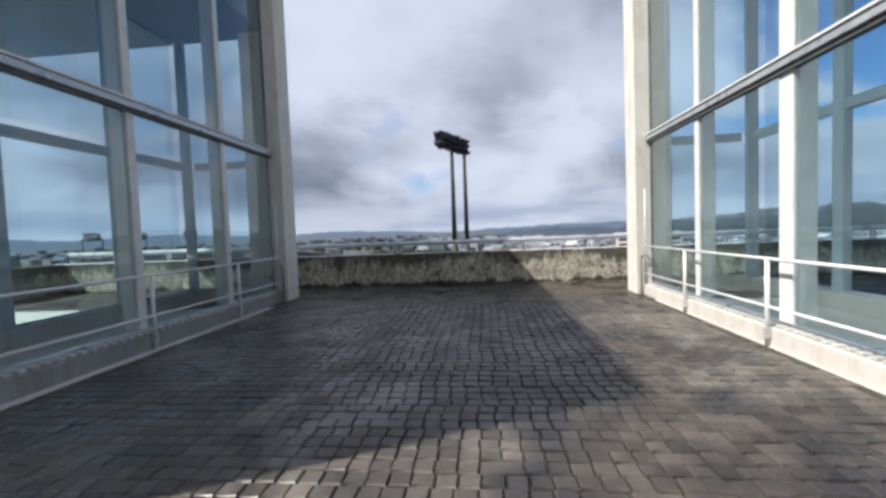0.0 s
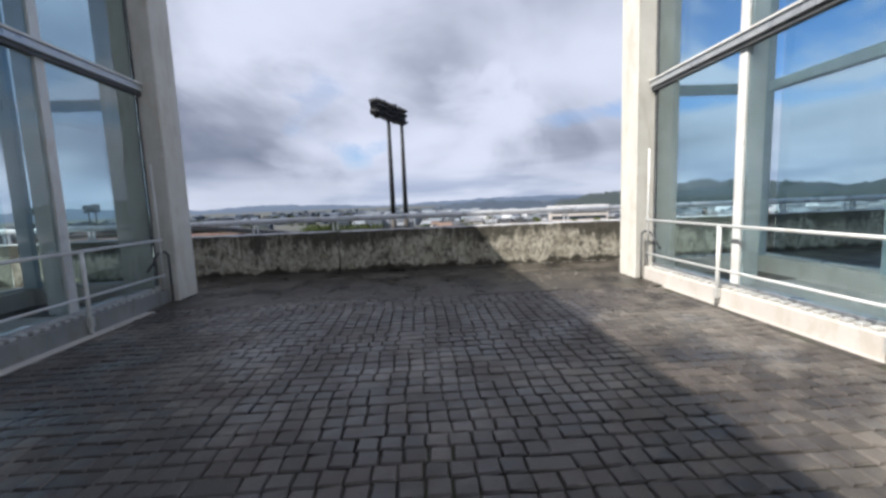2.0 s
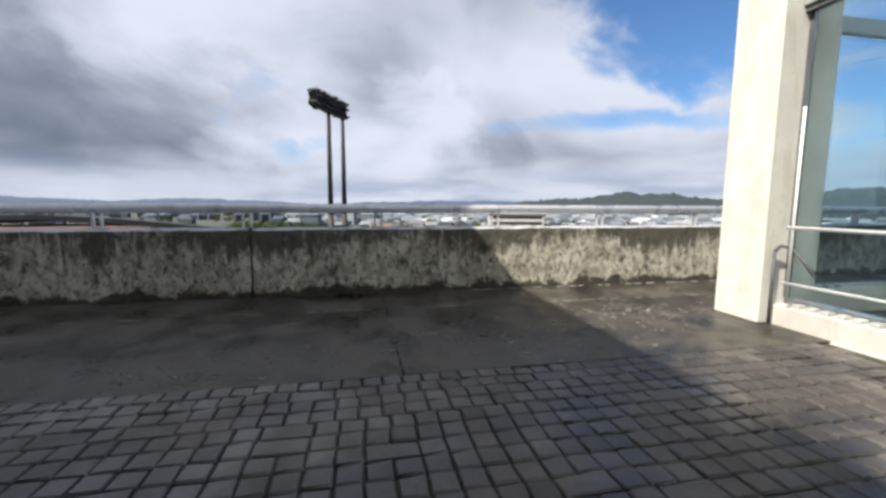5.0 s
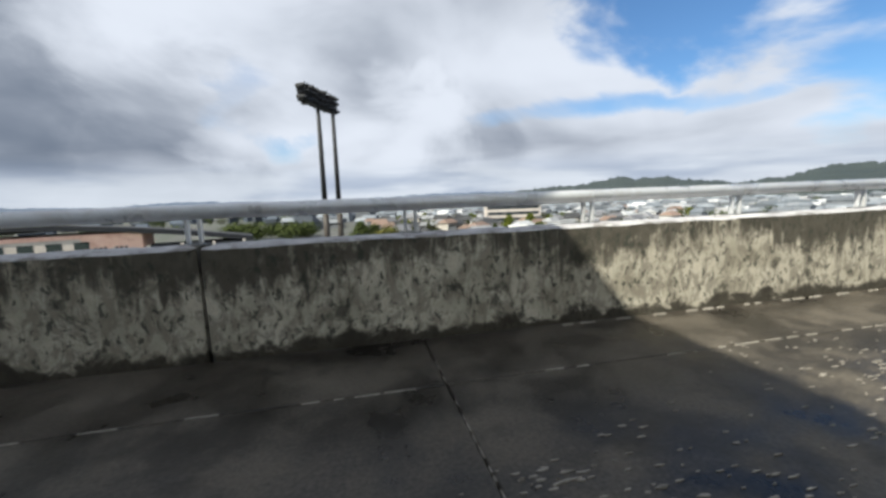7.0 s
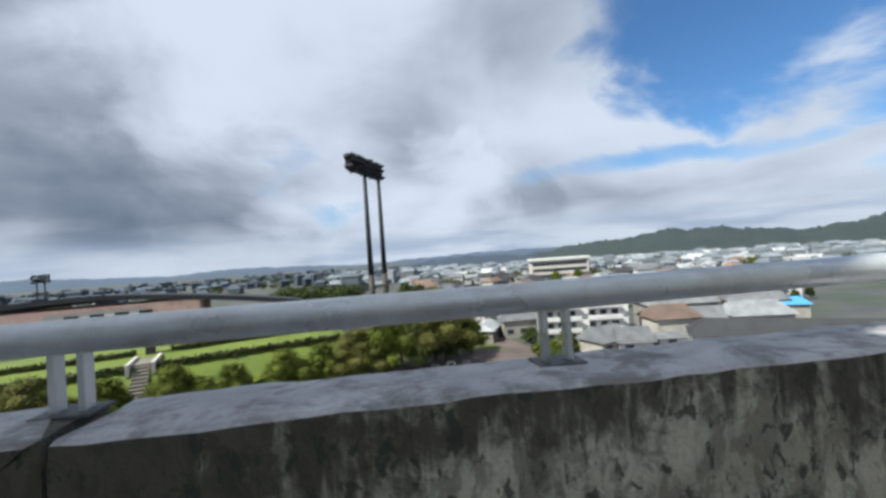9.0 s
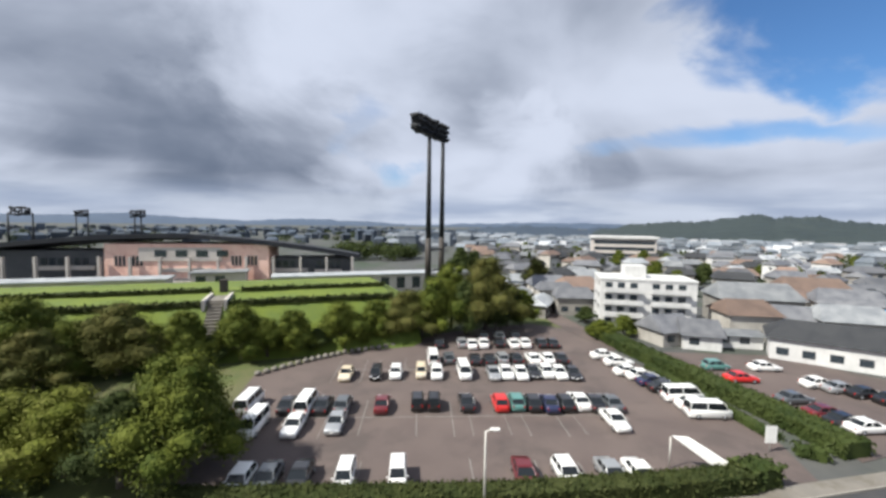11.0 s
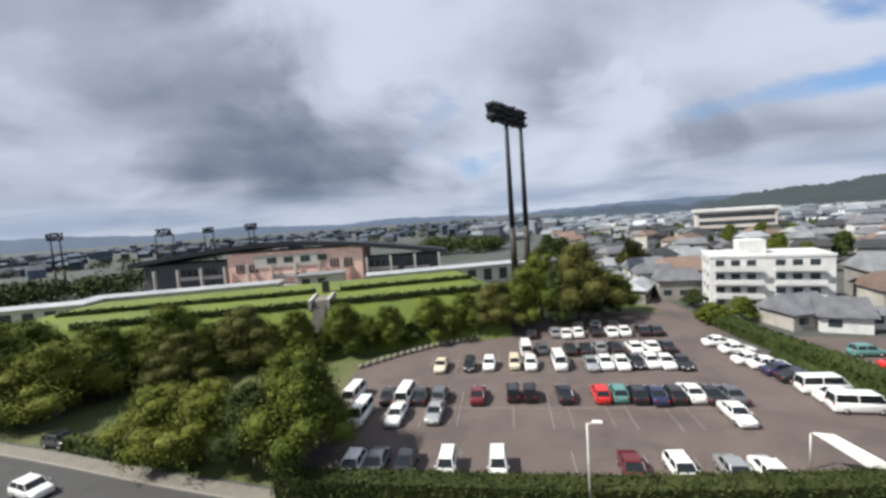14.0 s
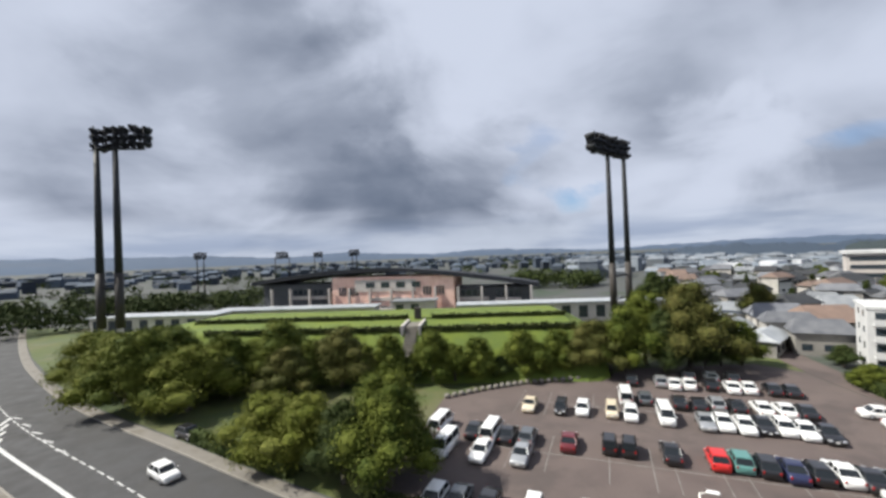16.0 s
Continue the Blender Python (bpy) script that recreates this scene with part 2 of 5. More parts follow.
M = {
    "parapet": parapet_material(),
    "coping": surface("worn_coping", (0.3360, 0.3360, 0.3600), (0.5280, 0.5280, 0.5440), 5.0, 0.8, 0.5, 70, stain=(0.10, 0.09, 0.08), stain_amount=0.7, stain_scale=4.0),
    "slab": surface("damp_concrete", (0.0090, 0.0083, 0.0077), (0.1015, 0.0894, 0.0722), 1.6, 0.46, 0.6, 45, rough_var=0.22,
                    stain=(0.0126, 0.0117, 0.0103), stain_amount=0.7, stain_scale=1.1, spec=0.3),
    "joint": surface("pale_joint", (0.14, 0.13, 0.11), (0.30, 0.28, 0.25), 9.0, 0.85, 0.3, 60),
    "bed": surface("paver_bed", (0.0288, 0.0261, 0.0243), (0.0522, 0.0468, 0.0414), 4.0, 0.9, 0.6, 80, stain=(0.0450, 0.0630, 0.0180), stain_amount=0.6, stain_scale=1.5),
    "paver": surface("stone_paver", (0.017, 0.0155, 0.0160), (0.070, 0.059, 0.052), 1.7, 0.47, 0.45, 70, rough_var=0.2, vary=0.35,
                     spec=0.6, stain=(0.165, 0.150, 0.130), stain_amount=0.62, stain_scale=0.42),
    "paver_rest": surface("stone_paver_joined", (0.017, 0.0155, 0.0160), (0.070, 0.059, 0.052), 1.7, 0.47, 0.45, 70, rough_var=0.2, vary=0.35, island=True,
                     spec=0.6, stain=(0.165, 0.150, 0.130), stain_amount=0.62, stain_scale=0.42),
    "column": surface("painted_concrete", (0.5386, 0.5236, 0.4787), (0.6283, 0.6134, 0.5685), 3.0, 0.75, 0.25, 50, stain=(0.42, 0.38, 0.30), stain_amount=0.45,
                      stain_scale=1.6, stain_stretch=(4, 4, 0.6)),
    "steel": surface("white_painted_steel", (0.5576, 0.5740, 0.5740), (0.6396, 0.6478, 0.6396), 3.0, 0.42, 0.08, 40, stain=(0.42, 0.36, 0.28), stain_amount=0.3, stain_scale=2.4),
    "inner_steel": surface("grey_painted_steel", (0.30, 0.37, 0.41), (0.40, 0.46, 0.50), 3.0, 0.5, 0.1, 40),
    "transom": surface("grey_aluminium_transom", (0.40, 0.42, 0.44), (0.52, 0.54, 0.55), 4.0, 0.38, 0.1, 40, metal=0.5),
    "gasket": surface("dark_gasket", (0.05, 0.055, 0.06), (0.09, 0.095, 0.10), 6.0, 0.6, 0.1, 40),
    "plinth": surface("white_plinth", (0.4854, 0.4526, 0.4198), (0.5510, 0.5248, 0.4920), 2.5, 0.8, 0.3, 60, stain=(0.40, 0.35, 0.29), stain_amount=0.45, stain_scale=2.0,
                      stain_stretch=(3, 3, 0.8)),
    # copy of the white plinth, its shade put into a greyer colour
    "plinth_shaded": surface("shaded_white_plinth", (0.1760, 0.1840, 0.1880), (0.2560, 0.2600, 0.2600), 2.5, 0.8, 0.3, 60, stain=(0.16, 0.15, 0.13), stain_amount=0.6, stain_scale=2.0, stain_stretch=(3, 3, 0.8)),
    "grille": surface("galvanised_ledge", (0.42, 0.42, 0.41), (0.58, 0.58, 0.56), 4.0, 0.5, 0.2, 60, metal=0.3),
    "pipe": surface("grey_steel_pipe", (0.50, 0.52, 0.55), (0.62, 0.64, 0.66), 2.5, 0.34, 0.12, 60, metal=0.35, stain=(0.36, 0.34, 0.32), stain_amount=0.4, stain_scale=3.0),
    "roof_slab": surface("grey_ceiling", (0.20, 0.23, 0.26), (0.27, 0.30, 0.33), 2.0, 0.8, 0.1, 40),
    "glass": glass_material(),
    "back_wall": surface("plain_render", (0.55, 0.54, 0.50), (0.64, 0.62, 0.58), 1.5, 0.85, 0.2, 40),
    "grass": surface("grass_ground", (0.0360, 0.0600, 0.0144), (0.0880, 0.1040, 0.0280), 0.16, 0.9, 0.5, 2.5, depth=0.1, stain=(0.13, 0.11, 0.06), stain_amount=0.5, stain_scale=0.07),
    "lawn": surface("bright_lawn", (0.0723, 0.1105, 0.0119), (0.1260, 0.1620, 0.0216), 0.22, 0.9, 0.5, 3.0, depth=0.1),
    "town": surface("town_ground", (0.0480, 0.0520, 0.0528), (0.0800, 0.0800, 0.0760), 0.05, 0.9, 0.2, 0.6, stain=(0.035, 0.052, 0.030), stain_amount=0.9, stain_scale=0.03, depth=0.1),
    "asphalt": surface("worn_asphalt", (0.0384, 0.0384, 0.0408), (0.0544, 0.0528, 0.0528), 0.35, 0.85, 0.4, 12, stain=(0.0360, 0.0360, 0.0376), stain_amount=0.6, stain_scale=0.2),
    "lot": surface("faded_lot_asphalt", (0.0852, 0.0646, 0.0594), (0.1185, 0.0926, 0.0848), 0.16, 0.9, 0.4, 10, stain=(0.0600, 0.0490, 0.0454), stain_amount=0.6, stain_scale=0.12),
    "walk": surface("pale_pavement", (0.1404, 0.1296, 0.1134), (0.1944, 0.1782, 0.1566), 0.6, 0.88, 0.3, 9, stain=(0.1020, 0.0900, 0.0660), stain_amount=0.6, stain_scale=0.3),
    "paint": surface("road_paint", (0.4675, 0.4675, 0.4590), (0.6120, 0.6120, 0.5950), 1.2, 0.7, 0.1, 12, stain=(0.25, 0.25, 0.25), stain_amount=0.5, stain_scale=1.6),
    "old_paint": surface("worn_stall_paint", (0.1400, 0.1295, 0.1225), (0.2600, 0.2535, 0.2405), 0.9, 0.8, 0.1, 12, stain=(0.1360, 0.1200, 0.1120), stain_amount=0.85, stain_scale=0.5),
    "bark": surface("tree_bark", (0.06, 0.05, 0.04), (0.11, 0.095, 0.075), 3.0, 0.95, 0.6, 14, stretch=(1, 1, 0.3)),
    "leaf_mid": leaf_material("broad_leaves", (0.0413, 0.0592, 0.0083), (0.0911, 0.1075, 0.0156), (0.1170, 0.1345, 0.0254)),
    "leaf_dark": leaf_material("dark_leaves", (0.0255, 0.0390, 0.0105), (0.0459, 0.0612, 0.0170), (0.0558, 0.0702, 0.0234)),
    "leaf_light": leaf_material("yellow_green_leaves", (0.0720, 0.0869, 0.0089), (0.1109, 0.1224, 0.0196), (0.1369, 0.1464, 0.0322)),
    "leaf_brown": leaf_material("olive_brown_leaves", (0.0519, 0.0558, 0.0139), (0.0842, 0.0796, 0.0214), (0.0775, 0.0888, 0.0226)),
    "leaf_hedge": leaf_material("hedge_leaves", (0.0240, 0.0336, 0.0096), (0.0408, 0.0493, 0.0153), (0.0600, 0.0680, 0.0240)),
    "tower": surface("dark_painted_steel", (0.010, 0.011, 0.015), (0.020, 0.022, 0.027), 0.8, 0.75, 0.1, 8),
    "rust": surface("weathered_steel", (0.0250, 0.0210, 0.0190), (0.0425, 0.0350, 0.0300), 0.5, 0.7, 0.1, 8),
    "lens": plain("lamp_lens", (0.04, 0.045, 0.05), 0.3),
    "pole": surface("galvanised_pole", (0.48, 0.47, 0.44), (0.60, 0.59, 0.55), 1.5, 0.5, 0.1, 20, metal=0.2),
    "white_board": surface("white_board", (0.70, 0.70, 0.68), (0.80, 0.80, 0.78), 1.0, 0.6, 0.05, 20),
    "tyre": plain("tyre_rubber", (0.018, 0.018, 0.019), 0.8),
    "rim": plain("alloy_rim", (0.45, 0.46, 0.48), 0.35, 0.8),
    "car_glass": plain("dark_car_glass", (0.012, 0.015, 0.018), 0.06),
    "headlight": plain("headlight_glass", (0.65, 0.67, 0.70), 0.12),
    "tail_light": plain("red_tail_light", (0.30, 0.012, 0.01), 0.25),
    "stad_dark": surface("dark_stadium_cladding", (0.045, 0.05, 0.06), (0.09, 0.095, 0.105), 0.12, 0.6, 0.1, 2),
    "stad_roof": surface("navy_roof_edge", (0.006, 0.008, 0.014), (0.014, 0.017, 0.026), 0.08, 0.85, 0.05, 2),
    "stad_pink": surface("salmon_brick_facade", (0.74, 0.46, 0.38), (0.84, 0.60, 0.51), 0.15, 0.85, 0.1, 3, stain=(0.55, 0.28, 0.22), stain_amount=0.5, stain_scale=0.3),
    "stad_pale": surface("pale_concrete", (0.4500, 0.4140, 0.3870), (0.5580, 0.5220, 0.4860), 0.2, 0.85, 0.1, 3, stain=(0.36, 0.34, 0.32), stain_amount=0.4, stain_scale=0.25),
    "house_wall": surface("house_render", (0.2380, 0.2253, 0.2040), (0.3780, 0.3600, 0.3330), 0.3, 0.85, 0.1, 4, vary=0.35),
    "white_wall": surface("white_render", (0.5040, 0.5040, 0.5040), (0.6120, 0.6120, 0.6030), 0.4, 0.8, 0.1, 4, stain=(0.42, 0.42, 0.41), stain_amount=0.4, stain_scale=0.6, stain_stretch=(2, 2, 0.5)),
    "tile_grey": surface("grey_roof_tiles", (0.0800, 0.0840, 0.0960), (0.1440, 0.1480, 0.1600), 0.5, 0.6, 0.3, 5, vary=0.35),
    "tile_brown": surface("brown_roof_tiles", (0.12, 0.085, 0.068), (0.18, 0.125, 0.10), 0.5, 0.75, 0.3, 5, vary=0.3),
    "tile_dark": surface("dark_roof_sheet", (0.020, 0.022, 0.026), (0.040, 0.042, 0.046), 0.4, 0.8, 0.2, 5),
    "metal_roof": surface("pale_metal_roof", (0.1700, 0.1827, 0.1997), (0.3060, 0.3187, 0.3315), 0.4, 0.6, 0.1, 5, vary=0.4),
    "window": plain("dark_window", (0.03, 0.04, 0.05), 0.1),
    "blue_roof": surface("blue_roof", (0.05, 0.22, 0.42), (0.08, 0.28, 0.50), 0.5, 0.6, 0.1, 5),
    # distance haze is put into this blue base colour
    "mid_hill": surface("haze_tinted_hill", (0.016, 0.030, 0.052), (0.030, 0.048, 0.075), 0.01, 0.95, 0.5, 0.08, depth=4.0),
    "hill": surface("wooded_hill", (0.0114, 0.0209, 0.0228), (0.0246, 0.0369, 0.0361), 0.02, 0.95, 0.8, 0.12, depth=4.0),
    # blue of distant haze painted into the mountains' colour
    "far_hill": surface("haze_tinted_mountain", (0.0375, 0.0600, 0.1025), (0.0578, 0.0853, 0.1348), 0.004, 1.0, 0.0, 0.02),
}
CAR_COLOURS = {
    "w": ("white", plain("white_car_paint", (0.75, 0.75, 0.74), 0.3, 0.0, 0.6)),
    "k": ("black", plain("black_car_paint", (0.012, 0.012, 0.014), 0.28, 0.0, 0.6)),
    "s": ("silver", plain("silver_car_paint", (0.42, 0.43, 0.44), 0.32, 0.55, 0.5)),
    "r": ("red", plain("red_car_paint", (0.55, 0.02, 0.018), 0.3, 0.0, 0.6)),
    "m": ("maroon", plain("maroon_car_paint", (0.12, 0.015, 0.02), 0.3, 0.1, 0.6)),
    "n": ("navy", plain("navy_car_paint", (0.02, 0.025, 0.07), 0.3, 0.1, 0.6)),
    "g": ("grey", plain("grey_car_paint", (0.11, 0.12, 0.13), 0.32, 0.3, 0.5)),
    "c": ("cream", plain("cream_car_paint", (0.60, 0.52, 0.38), 0.32, 0.0, 0.5)),
    "t": ("teal", plain("teal_car_paint", (0.10, 0.24, 0.22), 0.32, 0.1, 0.5)),
}

# ---------------------------------------------------------------- mesh helpers
rnd = random.Random(7)


def add_box(bm, lo, hi, bevel=0.0):
    made = bmesh.ops.create_cube(bm, size=1)["verts"]
    for v in made:
        v.co = Vector([(lo[i] + hi[i]) / 2 + v.co[i] * (hi[i] - lo[i]) for i in range(3)])
    if bevel:
        edges = list({e for v in made for e in v.link_edges})
        bmesh.ops.bevel(bm, geom=edges, offset=bevel, segments=1, affect="EDGES")


def add_tube(bm, a, b, r0, r1=None, seg=12):
    a, b = Vector(a), Vector(b)
    r1 = r0 if r1 is None else r1
    made = bmesh.ops.create_cone(bm, cap_ends=True, segments=seg, radius1=r0, radius2=r1, depth=(b - a).length)["verts"]
    m = Matrix.Translation((a + b) / 2) @ (b - a).to_track_quat("Z", "Y").to_matrix().to_4x4()
    bmesh.ops.transform(bm, matrix=m, verts=made)


def add_bent(bm, points, r, seg=8):
    for a, b in zip(points, points[1:]):
        add_tube(bm, a, b, r, seg=seg)


def mesh_of(name, bm, material, smooth=False):
    me = bpy.data.meshes.new(name)
    bmesh.ops.recalc_face_normals(bm, faces=bm.faces)
    bm.to_mesh(me)
    bm.free()
    me.materials.append(material)
    if smooth:
        for p in me.polygons:
            p.use_smooth = True
    return me


def part(name, bm, material, parent, label="", smooth=False):
    ob = new(name, bm if isinstance(bm, bpy.types.Mesh) else mesh_of(name, bm, material, smooth))
    ob.parent = parent
    return tagged(ob, label)


def box_part(name, lo, hi, material, parent, label="", bevel=0.0):
    bm = bmesh.new()
    add_box(bm, lo, hi, bevel)
    return part(name, bm, material, parent, label)


def tube_part(name, a, b, r, material, parent, label="", r1=None, seg=12):
    bm = bmesh.new()
    add_tube(bm, a, b, r, r1, seg)
    return part(name, bm, material, parent, label, smooth=True)


def thing(name, place, label, category, group="", turn=0.0, kind=""):
    ob = new(name)
    ob.empty_display_size = 0.2
    ob.matrix_basis = pose(*place, 0, 0, turn)
    return tagged(ob, label, category, group, kind)


def setting(name, bm, material, label, category):
    return tagged(new(name, mesh_of(name, bm, material)), label, category, kind="structure")


def raw_mesh(name, verts, faces, material):
    me = bpy.data.meshes.new(name)
    me.from_pydata(verts, [], faces)
    me.materials.append(material)
    return me


G = -20.0
LOT_TURN = 4.5
LOT_C, LOT_S = math.cos(radians(LOT_TURN)), math.sin(radians(LOT_TURN))


def lot(u, v, z=0.0):
    """World place of a point of the car park's own grid, z metres above the street."""
    return (u * LOT_C - v * LOT_S, u * LOT_S + v * LOT_C, G + z)

# ---------------------------------------------------------------- roof terrace: large structure
PAVER_END = 9.5
WALL_Y = 12.2
WALL_TOP = 0.86
bm = bmesh.new()
add_box(bm, (-11.5, -6.0, -0.40), (11.5, PAVER_END - 0.004, -0.022))
add_box(bm, (-11.5, PAVER_END - 0.002, -0.40), (11.5, WALL_Y, -0.06))
setting("floor", bm, M["bed"], "dark earthy bed under the terrace paving", "floor")
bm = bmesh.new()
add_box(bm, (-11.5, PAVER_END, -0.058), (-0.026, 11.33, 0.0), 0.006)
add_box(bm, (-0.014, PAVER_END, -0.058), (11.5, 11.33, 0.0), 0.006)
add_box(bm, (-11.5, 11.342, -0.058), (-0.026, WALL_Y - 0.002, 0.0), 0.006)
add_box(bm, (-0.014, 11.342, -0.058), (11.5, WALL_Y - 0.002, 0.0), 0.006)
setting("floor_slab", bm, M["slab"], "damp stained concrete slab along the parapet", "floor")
# pale, broken dashes in the slab joints: reflected light put into their colour
bm = bmesh.new()
jr = random.Random(3)
x = -7.0
while x < 8.0:
    w = jr.uniform(0.05, 0.22)
    if jr.random() < 0.5 and (x < -0.4 or x > 0.5):
        y = 11.336 + 0.008 * math.sin(x * 3)
        add_box(bm, (x, y - 0.006, -0.03), (x + w, y + 0.006, 0.004), 0.003)
    x += w + jr.uniform(0.02, 0.12)
y = PAVER_END
while y < 11.9:
    w = jr.uniform(0.04, 0.10)
    if jr.random() < 0.6:
        add_box(bm, (-0.024, y, -0.03), (-0.016, y + w, 0.004), 0.002)
    y += w + jr.uniform(0.01, 0.06)
x = 1.2
while x < 6.0:
    w = jr.uniform(0.06, 0.16)
    add_box(bm, (x, WALL_Y - 0.075, -0.02), (x + w, WALL_Y - 0.045, 0.012), 0.005)
    x += w + jr.uniform(0.04, 0.30)
# pale flakes of old surface lying in patches on the slab
for cx, cy, spread, count in ((0.35, 10.15, 0.35, 14), (-0.45, 10.05, 0.3, 8), (0.9, 10.5, 0.3, 7), (2.6, 11.0, 0.5, 22), (3.0, 10.6, 0.5, 22), (-2.4, 10.3, 0.6, 8), (1.6, 9.9, 0.5, 12), (0.25, 10.4, 0.12, 14), (0.0, 9.95, 0.10, 9), (0.95, 10.05, 0.25, 18), (-1.6, 9.75, 0.35, 26), (2.9, 10.75, 0.3, 22), (2.2, 10.2, 0.3, 14)):
    for _ in range(count * 2):
        px, py, s = jr.gauss(cx, spread), min(jr.gauss(cy, spread * 0.5), 11.9), jr.uniform(0.003, 0.011)
        n = jr.randrange(5, 8)
        ring = [(px + s * jr.uniform(1.0, 4.5) * math.cos(6.283 * k / n), py + s * jr.uniform(0.3, 1.0) * math.sin(6.283 * k / n)) for k in range(n)]
        top = [bm.verts.new((qx, qy, 0.0055)) for qx, qy in ring]
        low = [bm.verts.new((qx, qy, -0.004)) for qx, qy in ring]
        bm.faces.new(top)
        for k in range(n):
            bm.faces.new((low[k], low[(k + 1) % n], top[(k + 1) % n], top[k]))
tagged(new("joint_filler", mesh_of("joint_filler", bm, M["joint"])), "pale dashes painted as light caught in the slab joints, with loose flakes", "joint filler", kind="structure")


def wall_segment(x0, x1, jag0, jag1, seed):
    """A length of cast parapet with worn top edges; its ends may be ragged where the wall has cracked."""
    r = random.Random(seed)
    nx, nz = max(4, int((x1 - x0) / 0.10)), 9
    bm = bmesh.new()
    ring = []
    prof = [(WALL_Y, -0.4)] + [(WALL_Y, WALL_TOP * k / nz - 0.015 * (k == nz)) for k in range(0, nz + 1)]
    prof += [(WALL_Y + 0.018, WALL_TOP), (WALL_Y + 0.19, WALL_TOP + 0.006), (WALL_Y + 0.36, WALL_TOP), (WALL_Y + 0.38, WALL_TOP - 0.02), (WALL_Y + 0.38, -3.0)]
    jags = [[r.choice((0.0, 0.004, 0.010, 0.03, 0.07)) * r.random() for _ in prof] for _ in range(2)]
    for k in (5, 8):
        jags[0][k], jags[1][k] = 0.016, 0.014
    for i in range(nx + 1):
        f = i / nx
        x = x0 + (x1 - x0) * f
        col = []
        for k, (y, z) in enumerate(prof):
            dx = jags[0][k] * jag0 if i == 0 else -jags[1][k] * jag1 if i == nx else 0.0
            wob = 0.004 * (noise.noise(Vector((x * 3, z * 4, seed))))
            col.append(bm.verts.new((x + dx, y + wob, z + (0.010 * noise.noise(Vector((x * 5, y * 3, 2))) + 0.006 * noise.noise(Vector((x * 19, y * 9, 5))) if z > 0.7 else 0))))
        ring.append(col)
    for i in range(nx):
        for k in range(len(prof) - 1):
            face = bm.faces.new((ring[i][k], ring[i + 1][k], ring[i + 1][k + 1], ring[i][k + 1]))
            face.material_index = 1 if 10 <= k <= 13 else 0
    for col in (ring[0], ring[-1]):
        bm.faces.new(col)
    me = mesh_of("parapet", bm, M["parapet"])
    me.materials.append(M["coping"])
    return tagged(new("parapet", me), "low concrete parapet streaked with black stains and moss", "parapet", kind="structure")


CRACK_X = -1.635
wall_segment(-11.88, CRACK_X - 0.012, 0, 2.0, 1)
wall_segment(CRACK_X + 0.012, 6.4, 2.0, 0, 2)
wall_segment(6.41, 11.88, 0, 0, 3)
# dark block behind the crack; its colour stands for the shade inside
bm = bmesh.new()
add_box(bm, (CRACK_X - 0.06, WALL_Y + 0.10, -0.3), (CRACK_X + 0.06, WALL_Y + 0.30, WALL_TOP - 0.10))
setting("wall_core", bm, M["gasket"], "dark block that paints the shade inside the parapet's crack", "parapet core")
for side, name in ((-1, "wall_west"), (1, "wall_east")):
    bm = bmesh.new()
    add_box(bm, (side * 11.69 - 0.19, -6.0, -3.0), (side * 11.69 + 0.19, WALL_Y - 0.003, WALL_TOP), 0.012)
    setting(name, bm, M["parapet"], "stained concrete side parapet", "parapet")
# unseen closing wall, made tall to hold sky light off the near floor
bm = bmesh.new()
add_box(bm, (-11.88, -6.3, -3.0), (11.88, -6.003, 8.0))
setting("wall_south", bm, M["back_wall"], "plain added wall behind the terrace, unseen, blocks sky light", "wall")
bm = bmesh.new()
add_box(bm, (-11.8, -6.2, G), (11.8, 12.55, -3.003))
setting("facade", bm, M["back_wall"], "plain building below the terrace", "building")


def handrail_on_parapet():
    rail = thing("parapet_rail", (0, 0, WALL_TOP), "thick grey steel pipe rail on short posts along the parapet", "railing")
    z0 = 1.115 - WALL_TOP
    tube_part("rail", (-11.6, WALL_Y + 0.25, z0), (11.6, WALL_Y + 0.25, z0), 0.058, M["pipe"], rail, "grey steel pipe", seg=20)
    x = -0.05 - 1.68 * 6
    while x < 11:
        for dx in (-0.045, 0.045):
            box_part("post", (x + dx - 0.012, WALL_Y + 0.225, 0.006), (x + dx + 0.012, WALL_Y + 0.275, z0 - 0.05), M["pipe"], rail, bevel=0.003)
        box_part("base_plate", (x - 0.09, WALL_Y + 0.18, -0.003), (x + 0.09, WALL_Y + 0.32, 0.012), M["gasket"], rail, "dark base plate", bevel=0.003)
        x += 1.68


handrail_on_parapet()

# ---------------------------------------------------------------- glass pavilions on both sides
BAYS = {-1: (2.34, 4.55, 6.53, 8.47, 10.15), 1: (2.34, 4.45, 6.37, 8.26, 10.15)}
NORTH_Y = 10.38


